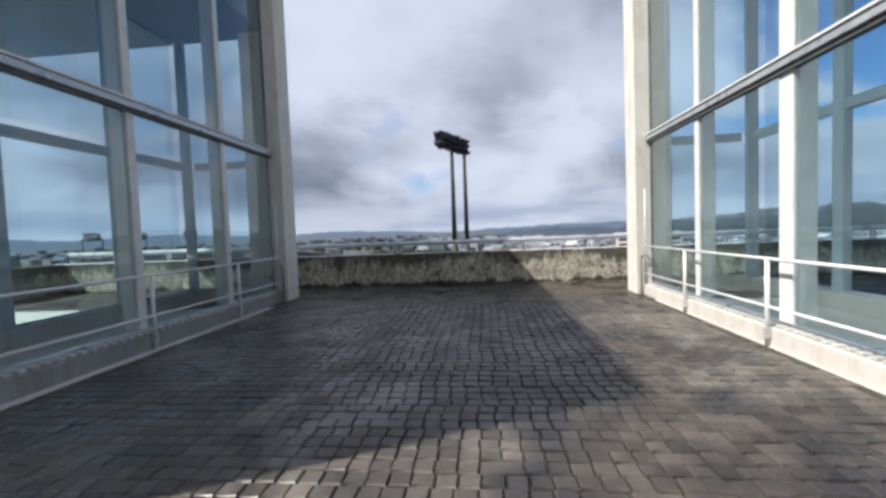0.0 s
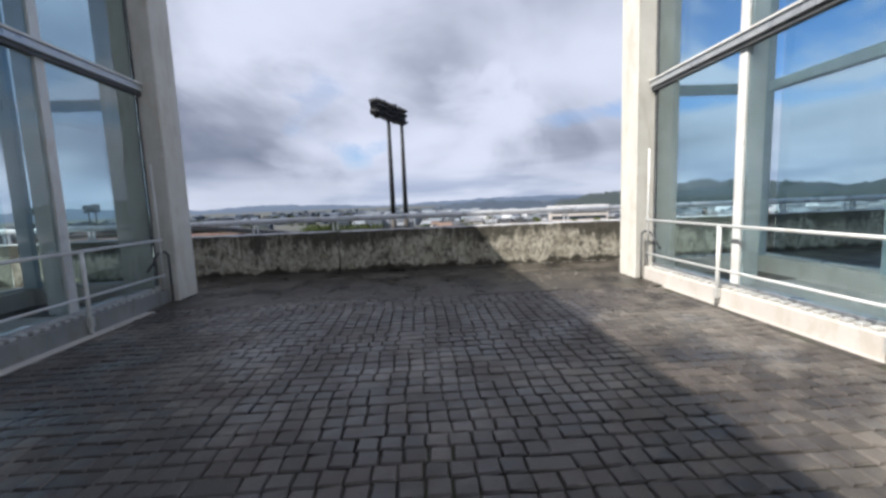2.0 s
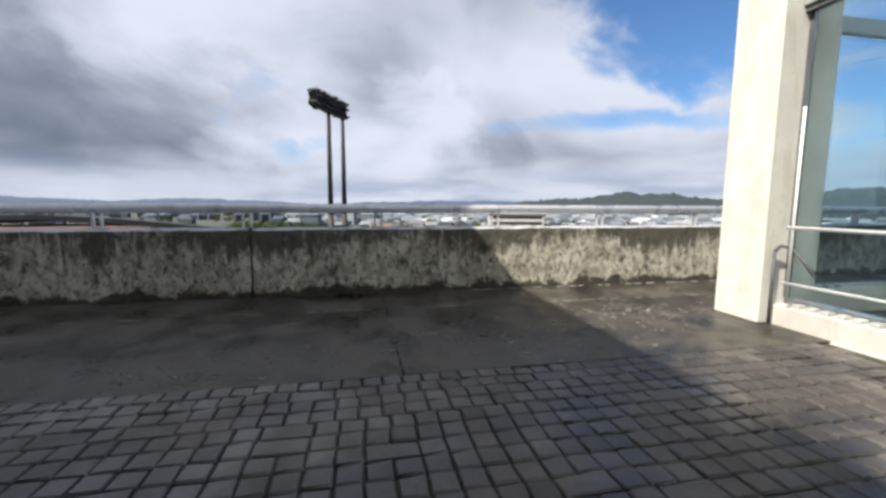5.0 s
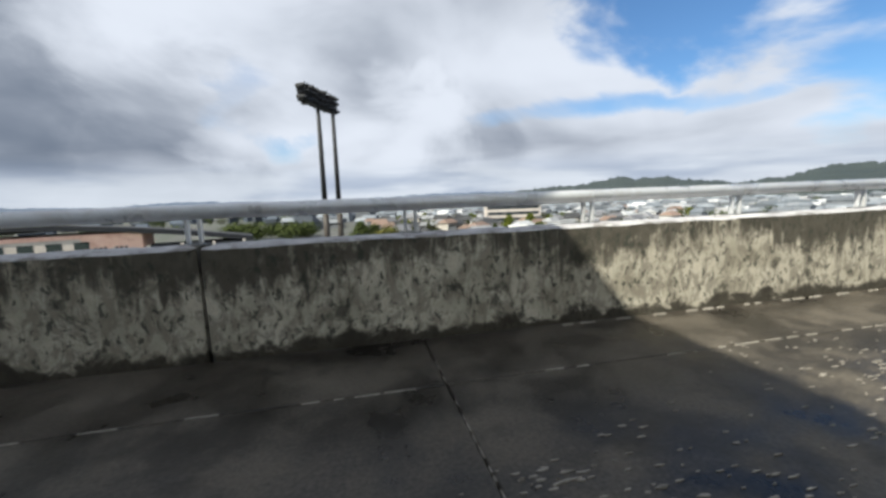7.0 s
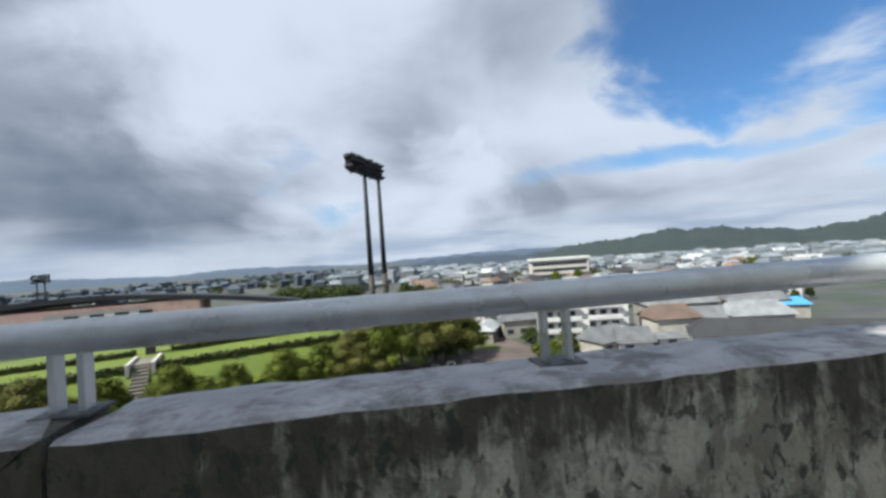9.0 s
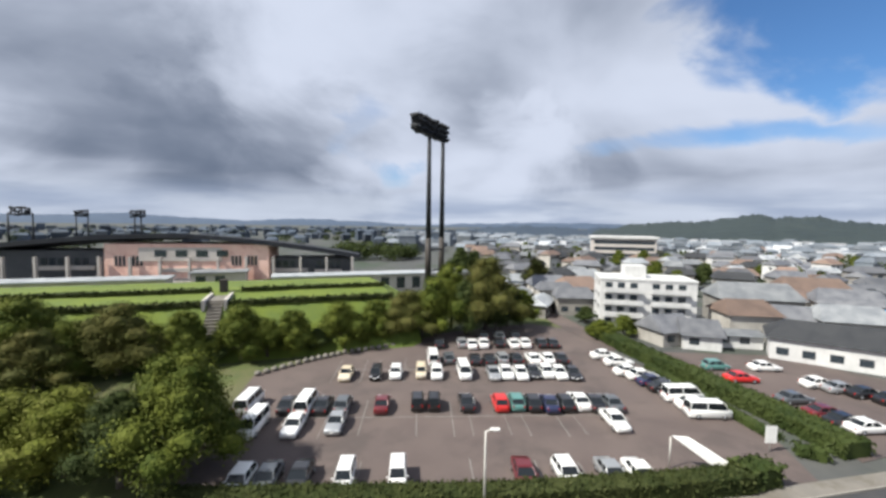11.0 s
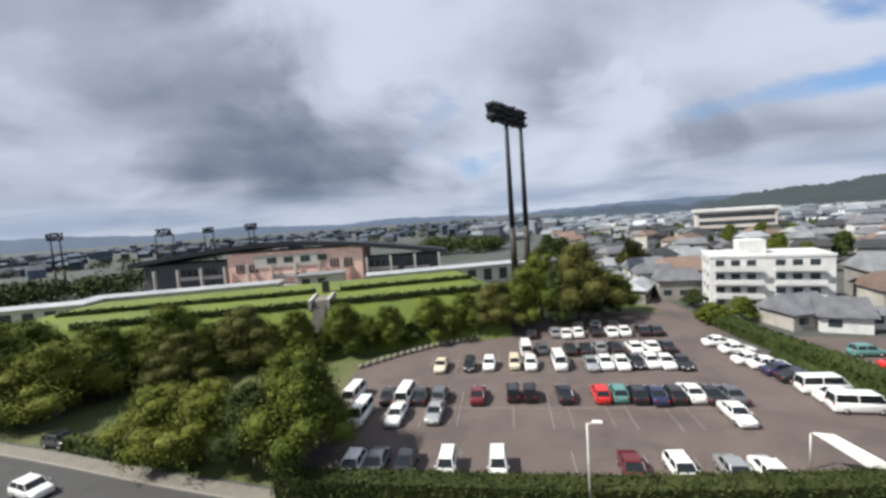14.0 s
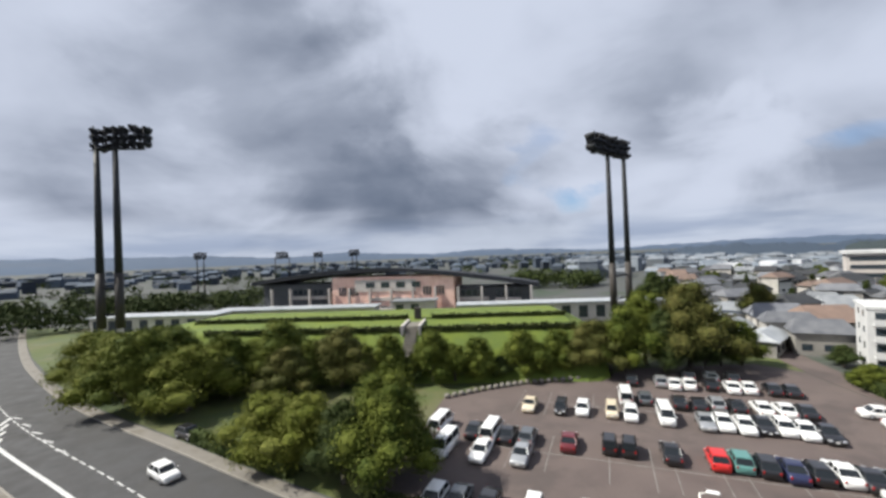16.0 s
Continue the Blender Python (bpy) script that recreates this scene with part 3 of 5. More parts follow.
def pavilion(side, inner, outer, ceiling, top, label):
    """A tall glass box of steel columns, one transom and large panes over a plinth; inner is the glass line beside the terrace."""
    bays = BAYS[side]
    mid = 0.12 if side < 0 else 0.0
    # west side takes the plinth copy darkened for shade
    foot = M["plinth_shaded"] if side < 0 else M["plinth"]
    pav = thing("glass_pavilion", (0, 0, 0), label, "pavilion", "glass pavilions")
    s = side
    lohi = lambda a, b: (min(a, b), max(a, b))

    def bx(name, x0, x1, y0, y1, z0, z1, mat, lab="", bevel=0.0):
        a, b = lohi(s * x0, s * x1)
        return box_part(name, (a, y0, z0), (b, y1, z1), mat, pav, lab, bevel)

    # corner column of concrete beside the glass
    bx("corner_column", inner - 0.30, inner + (0.54 if side < 0 else 0.40), 10.08, 10.60, 0.0, top + 0.3, M["column"], "square painted concrete column", 0.012)
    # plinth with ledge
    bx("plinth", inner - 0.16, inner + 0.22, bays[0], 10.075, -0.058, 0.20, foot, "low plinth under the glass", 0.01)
    bx("plinth", inner + 0.545, outer + 0.15, NORTH_Y - 0.12, NORTH_Y + 0.14, -0.058, 0.27, M["plinth"], "", 0.01)
    bx("plinth", outer - 0.15, outer + 0.16, bays[0], NORTH_Y - 0.123, -0.058, 0.27, M["plinth"], "", 0.01)
    n = 60
    for i in range(n):
        y = bays[0] + 0.1 + (9.95 - bays[0] - 0.1) * i / n
        bx("ledge_slat", inner - 0.13, inner - 0.03, y, y + 0.07, 0.202, 0.235, M["grille"], "", 0.004)
    bx("sill", inner - 0.025, inner + 0.10, bays[0], 10.075, 0.202, 0.26, M["transom"], "grey sill")
    bx("sill", inner + 0.545, outer, NORTH_Y - 0.05, NORTH_Y + 0.05, 0.272, 0.30, M["transom"])
    bx("sill", outer - 0.05, outer + 0.05, bays[0], NORTH_Y - 0.055, 0.272, 0.30, M["transom"])
    # steel columns standing inside the glass line
    for k, y in enumerate(bays[:-1]):
        half = 0.115 if side > 0 and k == 2 else 0.07
        bx("column", inner + 0.03, inner + 0.22, y - half, y + half, 0.262, top - 0.25, M["steel"], "white steel box column", 0.006)
        bx("mullion", inner - 0.03, inner + 0.026, y - half + 0.01, y + half - 0.01, 0.262, top, M["steel"], "", 0.004)
    bx("mullion", inner - 0.01, inner + 0.03, 10.035, 10.075, 0.262, top, M["gasket"], "dark edge mullion")
    for y in bays[:-1]:
        bx("column", outer - 0.16, outer - 0.03, y - 0.10, y + 0.10, 0.262, top - 0.25, M["inner_steel"], "grey steel column", 0.006)
    bx("column", outer - 0.24, outer - 0.04, NORTH_Y - 0.16, NORTH_Y - 0.06, 0.262, ceiling, M["inner_steel"], "", 0.006)
    # outside transom with a bright upper lip and dark lower gasket
    bx("transom", inner - 0.10, inner + 0.03, bays[0], 10.078, 3.06 + mid, 3.15 + mid, M["transom"], "grey aluminium transom", 0.008)
    bx("transom_lip", inner - 0.12, inner - 0.02, bays[0], 10.078, 3.153 + mid, 3.18 + mid, M["steel"], "white upper lip")
    bx("gasket", inner - 0.07, inner + 0.02, bays[0], 10.078, 3.01 + mid, 3.057 + mid, M["gasket"])
    bx("transom", inner + 0.545, outer - 0.285, NORTH_Y - 0.055, NORTH_Y + 0.03, 3.00, 3.16, M["inner_steel"], "", 0.006)
    bx("transom", outer - 0.14, outer - 0.01, bays[0] + 0.11, NORTH_Y - 0.06, 3.00, 3.16, M["inner_steel"], "", 0.006)
    # panes
    rows = ((0.262, 3.008 + mid), (3.183 + mid, top))
    for y0, y1 in zip(bays, bays[1:]):
        for z0, z1 in rows:
            bx("pane", inner - 0.006, inner + 0.006, y0 + 0.03, min(y1, 10.06) - 0.03, z0, z1, M["glass"], "bluish clear glass")
            bx("pane", outer + 0.01, outer + 0.022, y0 + 0.02, y1 - 0.02, z0, z1, M["glass"])
    for z0, z1 in ((0.262, 2.997), (3.163, top)):
        bx("pane", inner + 0.55, outer - 0.01, NORTH_Y + 0.032, NORTH_Y + 0.044, z0, z1, M["glass"])
    bx("roof", inner + 0.035, outer - 0.005, bays[0] + 0.01, NORTH_Y - 0.01, ceiling, top - 0.02, M["roof_slab"], "grey roof slab with a flat ceiling")
    if side < 0:
        bx("roof", outer + 0.085, 11.6, bays[0] + 0.01, NORTH_Y - 0.01, ceiling, top - 0.02, M["roof_slab"])
    bx("roof_edge", inner - 0.06, outer + 0.08, bays[0] - 0.05, 10.075, top + 0.002, top + 0.16, M["steel"], "white roof edge")
    return pav


pavilion(-1, 4.03, 6.22, 5.85, 7.17, "tall steel and glass pavilion with bluish panes in shade")
pavilion(1, 3.93, 6.08, 7.2, 7.5, "tall white steel and glass pavilion in sunlight")


def side_rail(side, x, posts):
    """White tube rail standing in front of a glass wall, with round posts and a bent end."""
    rail = thing("handrail", (side * x, 0, 0), "white tubular handrail in front of the glass", "railing", "handrails by the glass")
    tube_part("top_rail", (0, 2.4, 0.98), (0, 9.95, 0.98), 0.019, M["steel"], rail)
    tube_part("lower_rail", (0, 2.4, 0.44), (0, 9.95, 0.44), 0.016, M["steel"], rail)
    for y in posts:
        tube_part("post", (0, y, -0.055), (0, y, 0.98), 0.024, M["steel"], rail)
        box_part("post_bracket", (-0.03, y - 0.03, 0.08), (0.03, y + 0.03, 0.20), M["grille"], rail, "", 0.004)
    tube_part("post", (0, 9.9, 0.25), (0, 9.9, 2.1), 0.014, M["steel"], rail, "thin upright tube at the column")
    bm = bmesh.new()
    add_bent(bm, [(-side * 0.03, 10.03, 0.02), (-side * 0.03, 10.03, 0.74), (0, 10.0, 0.80), (side * 0.05, 9.92, 0.78), (side * 0.12, 9.74, 0.52)], 0.016)
    part("bent_end", bm, M["gasket"], rail, "dark bent tube end", True)


side_rail(-1, 3.84, (2.6, 4.55, 6.52, 8.46))
side_rail(1, 3.74, (2.55, 4.5, 6.42, 8.32))

# ---------------------------------------------------------------- ground, road, car park
bm = bmesh.new()
bmesh.ops.create_grid(bm, x_segments=40, y_segments=40, size=4200)
bmesh.ops.translate(bm, vec=(0, 2000, G - 0.02), verts=bm.verts)
setting("ground", bm, M["town"], "town ground reaching to the horizon", "ground")


def smooth_line(points, n=12):
    out = []
    for i in range(len(points) - 1):
        p0, p1, p2, p3 = points[max(i - 1, 0)], points[i], points[i + 1], points[min(i + 2, len(points) - 1)]
        for k in range(n):
            t = k / n
            out.append(tuple(0.5 * (2 * b + (c - a) * t + (2 * a - 5 * b + 4 * c - d) * t * t + (3 * b - a - 3 * c + d) * t ** 3)
                             for a, b, c, d in zip(p0, p1, p2, p3)))
    out.append(points[-1])
    return out


KERB = smooth_line([(120, 56), (60, 46.5), (38.5, 43.2), (29, 41.7), (19, 40.2), (5, 39.4), (-13, 39.6), (-29, 41.8), (-47, 45.0), (-73, 49.4),
                    (-97, 55.5), (-133, 67.5), (-190, 91), (-258, 122)])


def beside(line, off):
    """The line moved off metres to the far side of the road."""
    out = []
    for i, p in enumerate(line):
        a, b = Vector(line[max(i - 1, 0)]), Vector(line[min(i + 1, len(line) - 1)])
        d = (b - a).normalized()
        out.append((p[0] + d.y * off, p[1] - d.x * off))
    return out


def ribbon(name, off0, off1, z0, z1, material, label, category, lo=0, hi=None):
    a, b = beside(KERB, off0)[lo:hi], beside(KERB, off1)[lo:hi]
    bm = bmesh.new()
    rows = []
    for p, q in zip(a, b):
        rows.append([bm.verts.new(lot(*p, z)) for z in (z0, z1)] + [bm.verts.new(lot(*q, z)) for z in (z1, z0)])
    for r0, r1 in zip(rows, rows[1:]):
        for k in range(3):
            bm.faces.new((r0[k], r0[k + 1], r1[k + 1], r1[k]))
    return setting(name, bm, material, label, category)


# offsets: negative towards the terrace
S = 1 if beside([(0, 0), (-1, 0)], 1)[0][1] > 0 else -1
ribbon("road", -S * 12.5, 0, -0.01, 0.02, M["asphalt"], "grey asphalt road curving round the park", "road")
ribbon("kerb", 0.0, S * 0.18, -0.01, 0.15, M["joint"], "pale concrete kerb", "kerb")
ribbon("pavement", S * 0.185, S * 1.7, -0.01, 0.13, M["walk"], "pale narrow pavement beside the road", "pavement")
ribbon("pavement_near", -S * 15.0, -S * 12.52, -0.01, 0.13, M["walk"], "pale pavement on the building side", "pavement")
ribbon("kerb_far", -S * 12.52, -S * 12.3, -0.01, 0.16, M["joint"], "pale concrete kerb", "kerb")


def dash_line(off, length, gap, width, lo, hi, name):
    line = beside(KERB, -S * off)
    bm = bmesh.new()
    pos, on, left = 0.0, True, length
    for a, b in zip(line[lo:hi], line[lo + 1:hi + 1]):
        a, b = Vector(a), Vector(b)
        d = (b - a)
        ln = d.length
        d /= ln
        nrm = Vector((d.y, -d.x)) * width / 2
        at = 0.0
        while at < ln:
            run = min(left, ln - at)
            if on:
                p, q = a + d * at, a + d * (at + run)
                bm.faces.new([bm.verts.new(lot(*(c), 0.026)) for c in (p - nrm, q - nrm, q + nrm, p + nrm)])
            at += run
            left -= run
            if left <= 1e-6:
                on = not on or gap == 0
                left = length if on else gap
    tagged(new(name, mesh_of(name, bm, M["paint"])), "white road marking on the asphalt", "road marking", kind="structure")


dash_line(3.3, 5.0, 0.6, 0.18, 24, 82, "lane_marking")
dash_line(6.2, 1.5, 0.8, 0.16, 80, 150, "lane_marking")
dash_line(9.6, 9.0, 0.0, 0.42, 84, 150, "lane_marking")
bm = bmesh.new()
add_box(bm, (-6.8, 37.75, 0.024), (-2.5, 37.95, 0.027))
for i in range(12):
    u0 = 22.5 + i * 1.15
    quad = [(u0, 36.2 + i * 0.10), (u0 + 0.45, 36.2 + i * 0.10), (u0 + 1.75, 37.9 + i * 0.17), (u0 + 1.3, 37.9 + i * 0.17)]
    bm.faces.new([bm.verts.new((a, b, 0.027)) for a, b in quad])
bm.faces.new([bm.verts.new((a, b, 0.0275)) for a, b in ((21.5, 36.0), (36, 37.4), (36, 37.6), (21.5, 36.2))])
bm.faces.new([bm.verts.new((a, b, 0.0275)) for a, b in ((24, 37.6), (37, 40.0), (37, 40.25), (24, 37.85))])
bmesh.ops.transform(bm, matrix=Matrix.Translation((0, 0, G)) @ pose(0, 0, 0, 0, 0, LOT_TURN), verts=bm.verts)
setting("hatched_marking", bm, M["paint"], "white hatched marking on the road", "road marking")
# big faded arrows and hatching on the wide junction
bm = bmesh.new()
for k in range(5):
    a = (-60 - k * 5.0, 41.0 + k * 1.1)
    add_box(bm, (a[0] - 2.2, a[1] - 0.12, 0.024), (a[0], a[1] + 0.12, 0.027))
for k in range(4):
    a = (-70 - k * 3.0, 37.5 + k * 1.5)
    bm.faces.new([bm.verts.new((a[0] + dx, a[1] + dy, 0.027)) for dx, dy in ((0, 0), (0.6, 0), (-3.0, 3.2), (-3.6, 3.2))])
bmesh.ops.transform(bm, matrix=Matrix.Translation((0, 0, G)) @ pose(0, 0, 0, 0, 0, LOT_TURN), verts=bm.verts)
setting("junction_marking", bm, M["paint"], "worn white markings at the junction", "road marking")


def sheet(name, outline, z, material, label, category):
    bm = bmesh.new()
    top = [bm.verts.new(lot(u, v, z)) for u, v in outline]
    low = [bm.verts.new(lot(u, v, -0.3)) for u, v in outline]
    bm.faces.new(top)
    for i in range(len(top)):
        j = (i + 1) % len(top)
        bm.faces.new((top[i], top[j], low[j], low[i]))
    return setting(name, bm, material, label, category)


sheet("park_ground", [(-200, 96), (-133, 69.6), (-97, 57.6), (-73, 51.5), (-47, 47.1), (-29, 43.9), (-13, 41.6), (5, 41.3), (19, 42.2), (22, 60), (35, 120), (20, 135),
                      (-60, 135)], 0.0, M["grass"], "grassy park ground under the trees", "ground")
sheet("car_park", [(-19.5, 43.6), (4, 43.3), (29, 44.8), (31, 42.6), (34, 42.9), (37.0, 52), (35.2, 66), (33.5, 80), (30, 96), (24, 100), (4, 92), (-3, 84), (-13, 79),
                   (-23.2, 70.5), (-22, 60)], 0.05, M["lot"], "faded brownish asphalt car park", "car park")
sheet("car_park_east", [(41.5, 47), (66, 53), (72, 60), (60, 78), (40, 80), (42.2, 62)], 0.05, M["lot"], "smaller asphalt car park behind a hedge", "car park")
sheet("side_street", [(33.6, 81), (36.5, 81), (31, 140), (27, 190), (22, 190), (26, 130), (30, 97)], 0.04, M["lot"], "narrow pale side street between houses", "road")
# stall lines, half of them worn away
sr = random.Random(17)
bm = bmesh.new()
for v0, v1, u0, u1 in ((43.9, 48.6, -15, 20), (52.2, 61.6, -18, 23), (66.8, 77.0, -12, 23)):
    u = u0
    while u <= u1:
        if sr.random() < 0.5:
            add_box(bm, (u - 0.04, v0 + sr.uniform(0, 0.8), 0.052), (u + 0.04, v1 - sr.uniform(0, 0.8), 0.056))
        u += 1.98
    if v1 - v0 > 6:
        add_box(bm, (u0, (v0 + v1) / 2 - 0.06, 0.0525), (u1, (v0 + v1) / 2 + 0.06, 0.0565))
bmesh.ops.transform(bm, matrix=Matrix.Translation((0, 0, G)) @ pose(0, 0, 0, 0, 0, LOT_TURN), verts=bm.verts)
tagged(new("stall_lines", mesh_of("stall_lines", bm, M["old_paint"])), "thin worn white stall lines", "stall lines", kind="structure")

# ---------------------------------------------------------------- vegetation


def leaf_cloud(lumps, count, size, seed):
    """Vertices and faces of many small leaf sprays on and in a set of ellipsoid lumps (x, y, z, rx, ry, rz)."""
    r = np.random.RandomState(seed)
    vol = np.array([l[3] * l[4] + l[4] * l[5] for l in lumps])
    pick = r.choice(len(lumps), count, p=vol / vol.sum())
    L = np.array(lumps)[pick]
    d = r.normal(size=(count, 3))
    d /= np.linalg.norm(d, axis=1)[:, None]
    rad = r.uniform(0.0, 1.0, count) ** 0.28
    c = L[:, :3] + d * L[:, 3:] * (rad * r.uniform(0.72, 1.22, count))[:, None]
    nrm = d * 1.0 + r.normal(size=(count, 3)) * 0.5 + np.array([0, 0, 0.25])
    nrm /= np.linalg.norm(nrm, axis=1)[:, None]
    a = np.cross(nrm, r.normal(size=(count, 3)))
    a /= np.linalg.norm(a, axis=1)[:, None] + 1e-9
    b = np.cross(nrm, a)
    s = size * r.uniform(0.55, 1.35, count)[:, None]
    lift = nrm * s * 0.25
    verts = np.stack([c - a * s, c - b * s * 0.6 + lift, c + a * s, c + b * s * 0.6 + lift], axis=1).reshape(-1, 3)
    faces = np.arange(count * 4).reshape(-1, 4)
    return verts.tolist(), faces.tolist()


def lump_cores(lumps, seed, scale=0.58):
    """Uneven closed lumps that fill a crown behind its leaves."""
    bm = bmesh.new()
    bmesh.ops.create_icosphere(bm, subdivisions=2, radius=1.0)
    unit = [v.co.copy() for v in bm.verts]
    tris = [tuple(v.index for v in f.verts) for f in bm.faces]
    bm.free()
    verts, faces = [], []
    for k, (x, y, z, rx, ry, rz) in enumerate(lumps):
        n = len(verts)
        for c in unit:
            q = scale * (1 + 0.22 * noise.noise(c * 2.2 + Vector((k, seed, 0))))
            verts.append((x + c.x * rx * q, y + c.y * ry * q, z + c.z * rz * q))
        faces += [tuple(i + n for i in t) for t in tris]
    return verts, faces


def make_tree(name, height, width, seed, leaf, label, count=17000, size=0.125, low=0.14):
    r = random.Random(seed)
    tree = thing(name, (0, 0, 0), label, "tree", "park trees")
    bm = bmesh.new()
    h0 = height * low
    add_tube(bm, (0, 0, -0.3), (0.1, 0.05, h0 * 1.2), 0.035 * height, 0.024 * height, 10)
    add_tube(bm, (0.1, 0.05, h0 * 1.15), (0, 0, height * 0.75), 0.024 * height, 0.008 * height, 8)
    lumps = []
    n = 24
    for i in range(n):
        a = i * 2.4 + r.uniform(-0.5, 0.5)
        k = i / (n - 1)
        z = height * (0.24 + 0.64 * k)
        out = width * 0.5 * (0.78 - 0.62 * k ** 1.6) * r.uniform(0.45, 1.2)
        x, y = math.cos(a) * out, math.sin(a) * out
        rr = width * r.uniform(0.13, 0.23) * (1.05 - 0.35 * k)
        lumps.append((x, y, z, rr, rr, rr * r.uniform(0.65, 0.9)))
        add_tube(bm, (0.05, 0.02, h0 + (z - h0) * 0.35), (x * 0.85, y * 0.85, z), 0.010 * height, 0.003 * height, 6)
    lumps.append((0, 0, height * 0.52, width * 0.32, width * 0.32, height * 0.34))
    part("trunk", bm, M["bark"], tree, "brown trunk with limbs", True)
    verts, faces = leaf_cloud(lumps, count, size, seed)
    core_v, core_f = lump_cores(lumps, seed)
    n = len(verts)
    part("crown", raw_mesh("crown", verts + core_v, faces + [tuple(i + n for i in f) for f in core_f], leaf), None, tree)
    return tree


TREES = {
    "mid": make_tree("broadleaf_tree", 10, 10, 11, M["leaf_mid"], "broad green tree with a rounded uneven crown"),
    "mid2": make_tree("broadleaf_tree", 10, 11, 12, M["leaf_mid"], "broad green tree with a rounded uneven crown"),
    "dark": make_tree("dark_tree", 11, 10, 13, M["leaf_dark"], "dark green tree beside the car park", 19000, 0.12, 0.08),
    "light": make_tree("light_tree", 7.5, 9, 14, M["leaf_light"], "low yellowish green tree on the roadside", 16000, 0.105, 0.06),
    "brown": make_tree("olive_tree", 10, 11, 15, M["leaf_brown"], "broad tree with olive brown leaves"),
    "slim": make_tree("slim_tree", 9, 4.0, 16, M["leaf_dark"], "narrow dark evergreen tree", 3500, 0.17, 0.08),
}
used_tree = set()


def plant(kind, u, v, height, spread=1.0, z=0.0, turn=None):
    src = TREES[kind]
    base = {"mid": 10, "mid2": 10, "dark": 11, "light": 7.5, "brown": 10, "slim": 9}[kind]
    k = height / base
    m = pose(*lot(u, v, z), 0, 0, rnd.uniform(0, 360) if turn is None else turn) @ Matrix.Diagonal((k * spread, k * spread, k, 1))
    if kind in used_tree:
        return copy_thing(src, m)
    used_tree.add(kind)
    src.matrix_basis = m
    return src


# the large pair beside the car park
plant("mid", -19.6, 46.4, 11.6, 0.95, turn=70)
plant("dark", -24.0, 45.4, 8.6, 1.0)
plant("mid2", -22.0, 49.5, 10.6, 0.85)
plant("light", -29.5, 47.0, 8.0, 1.15)
plant("light", -35.5, 47.6, 7.0, 1.1)
# the row in front of the grass bank
for kind, u, v, h, w in (("mid", -52, 67.5, 10.6, 1.1), ("brown", -42, 70.5, 10.6, 1.15), ("mid2", -34.5, 73.5, 8.6, 1.0), ("mid", -27.5, 76, 8.2, 1.05),
                         ("mid2", -20.5, 79, 7.6, 1.1), ("mid", -13.5, 82, 7.6, 1.1), ("mid2", -8.0, 86, 8.0, 1.05), ("brown", -2.5, 88.5, 9.2, 1.0), ("mid", 3.0, 90, 10.6, 1.0),
                         ("dark", 9.0, 91.5, 14.6, 0.85), ("brown", 13.5, 95, 15.2, 0.80), ("dark", 18.5, 97, 12.6, 0.85), ("mid", 6.5, 96, 12.5, 0.9),
                         ("mid2", -60, 63.5, 10.0, 1.1), ("mid", -67.5, 60.0, 10.4, 1.1), ("light", -58, 55.0, 9.6, 1.1), ("mid", -64.5, 52.6, 11.4, 1.1),
                         ("light", -71.5, 54.2, 11.0, 1.1), ("mid2", -79.5, 57.0, 10.6, 1.1), ("light", -86, 58.5, 10.4, 1.0), ("brown", -47.5, 64.0, 8.0, 1.0),
                         ("mid", -75, 62, 10.0, 1.1), ("dark", -56.0, 60.5, 9.0, 1.0)):
    plant(kind, u, v, h, w)
# undergrowth that closes the row
for kind, u, v, h, w in (("mid", -47, 68.5, 7.5, 1.1), ("mid2", -38, 71.5, 7.0, 1.1), ("dark", -31, 74.5, 6.2, 1.2), ("mid", -24, 77.2, 6.0, 1.2), ("dark", -17, 80.2, 5.6, 1.2),
                         ("mid2", -10.5, 84.0, 5.8, 1.2), ("dark", -5.0, 87.5, 6.5, 1.2), ("mid", 0.4, 89.5, 7.0, 1.2), ("dark", 15.5, 94, 9.0, 1.0), ("mid2", 22.0, 98.5, 8.0, 1.0),
                         ("mid", -57, 66, 7.5, 1.2), ("brown", -63.5, 63.0, 7.5, 1.2), ("mid2", -70.5, 59.0, 8.0, 1.2), ("mid", -83, 60.5, 8.5, 1.2)):
    plant(kind, u, v, h, w)
# behind and right of the car park, and in the town
for kind, u, v, h, w in (("dark", 37.0, 101, 5.2, 1.5), ("mid", 34.6, 88, 3.6, 1.3), ("brown", 33.9, 131, 12.0, 0.7), ("dark", 37, 139, 11.0, 0.7), ("dark", 108, 163, 11.0, 1.1),
                         ("dark", 97, 152, 9.0, 1.2), ("slim", 92, 118, 9.0, 1.2), ("slim", 62, 106, 8.0, 1.3), ("dark", 88, 120, 7.0, 1.2), ("mid", 40, 90, 4.0, 1.4),
                         ("dark", 16, 178, 17, 1.0), ("dark", 22, 181, 15, 1.0)):
    plant(kind, u, v, h, w)
# foreground trees below the terrace
plant("brown", -11.8, 33.0, 5.0, 0.72, turn=40)
plant("brown", -7.4, 31.8, 4.3, 0.70, turn=200)


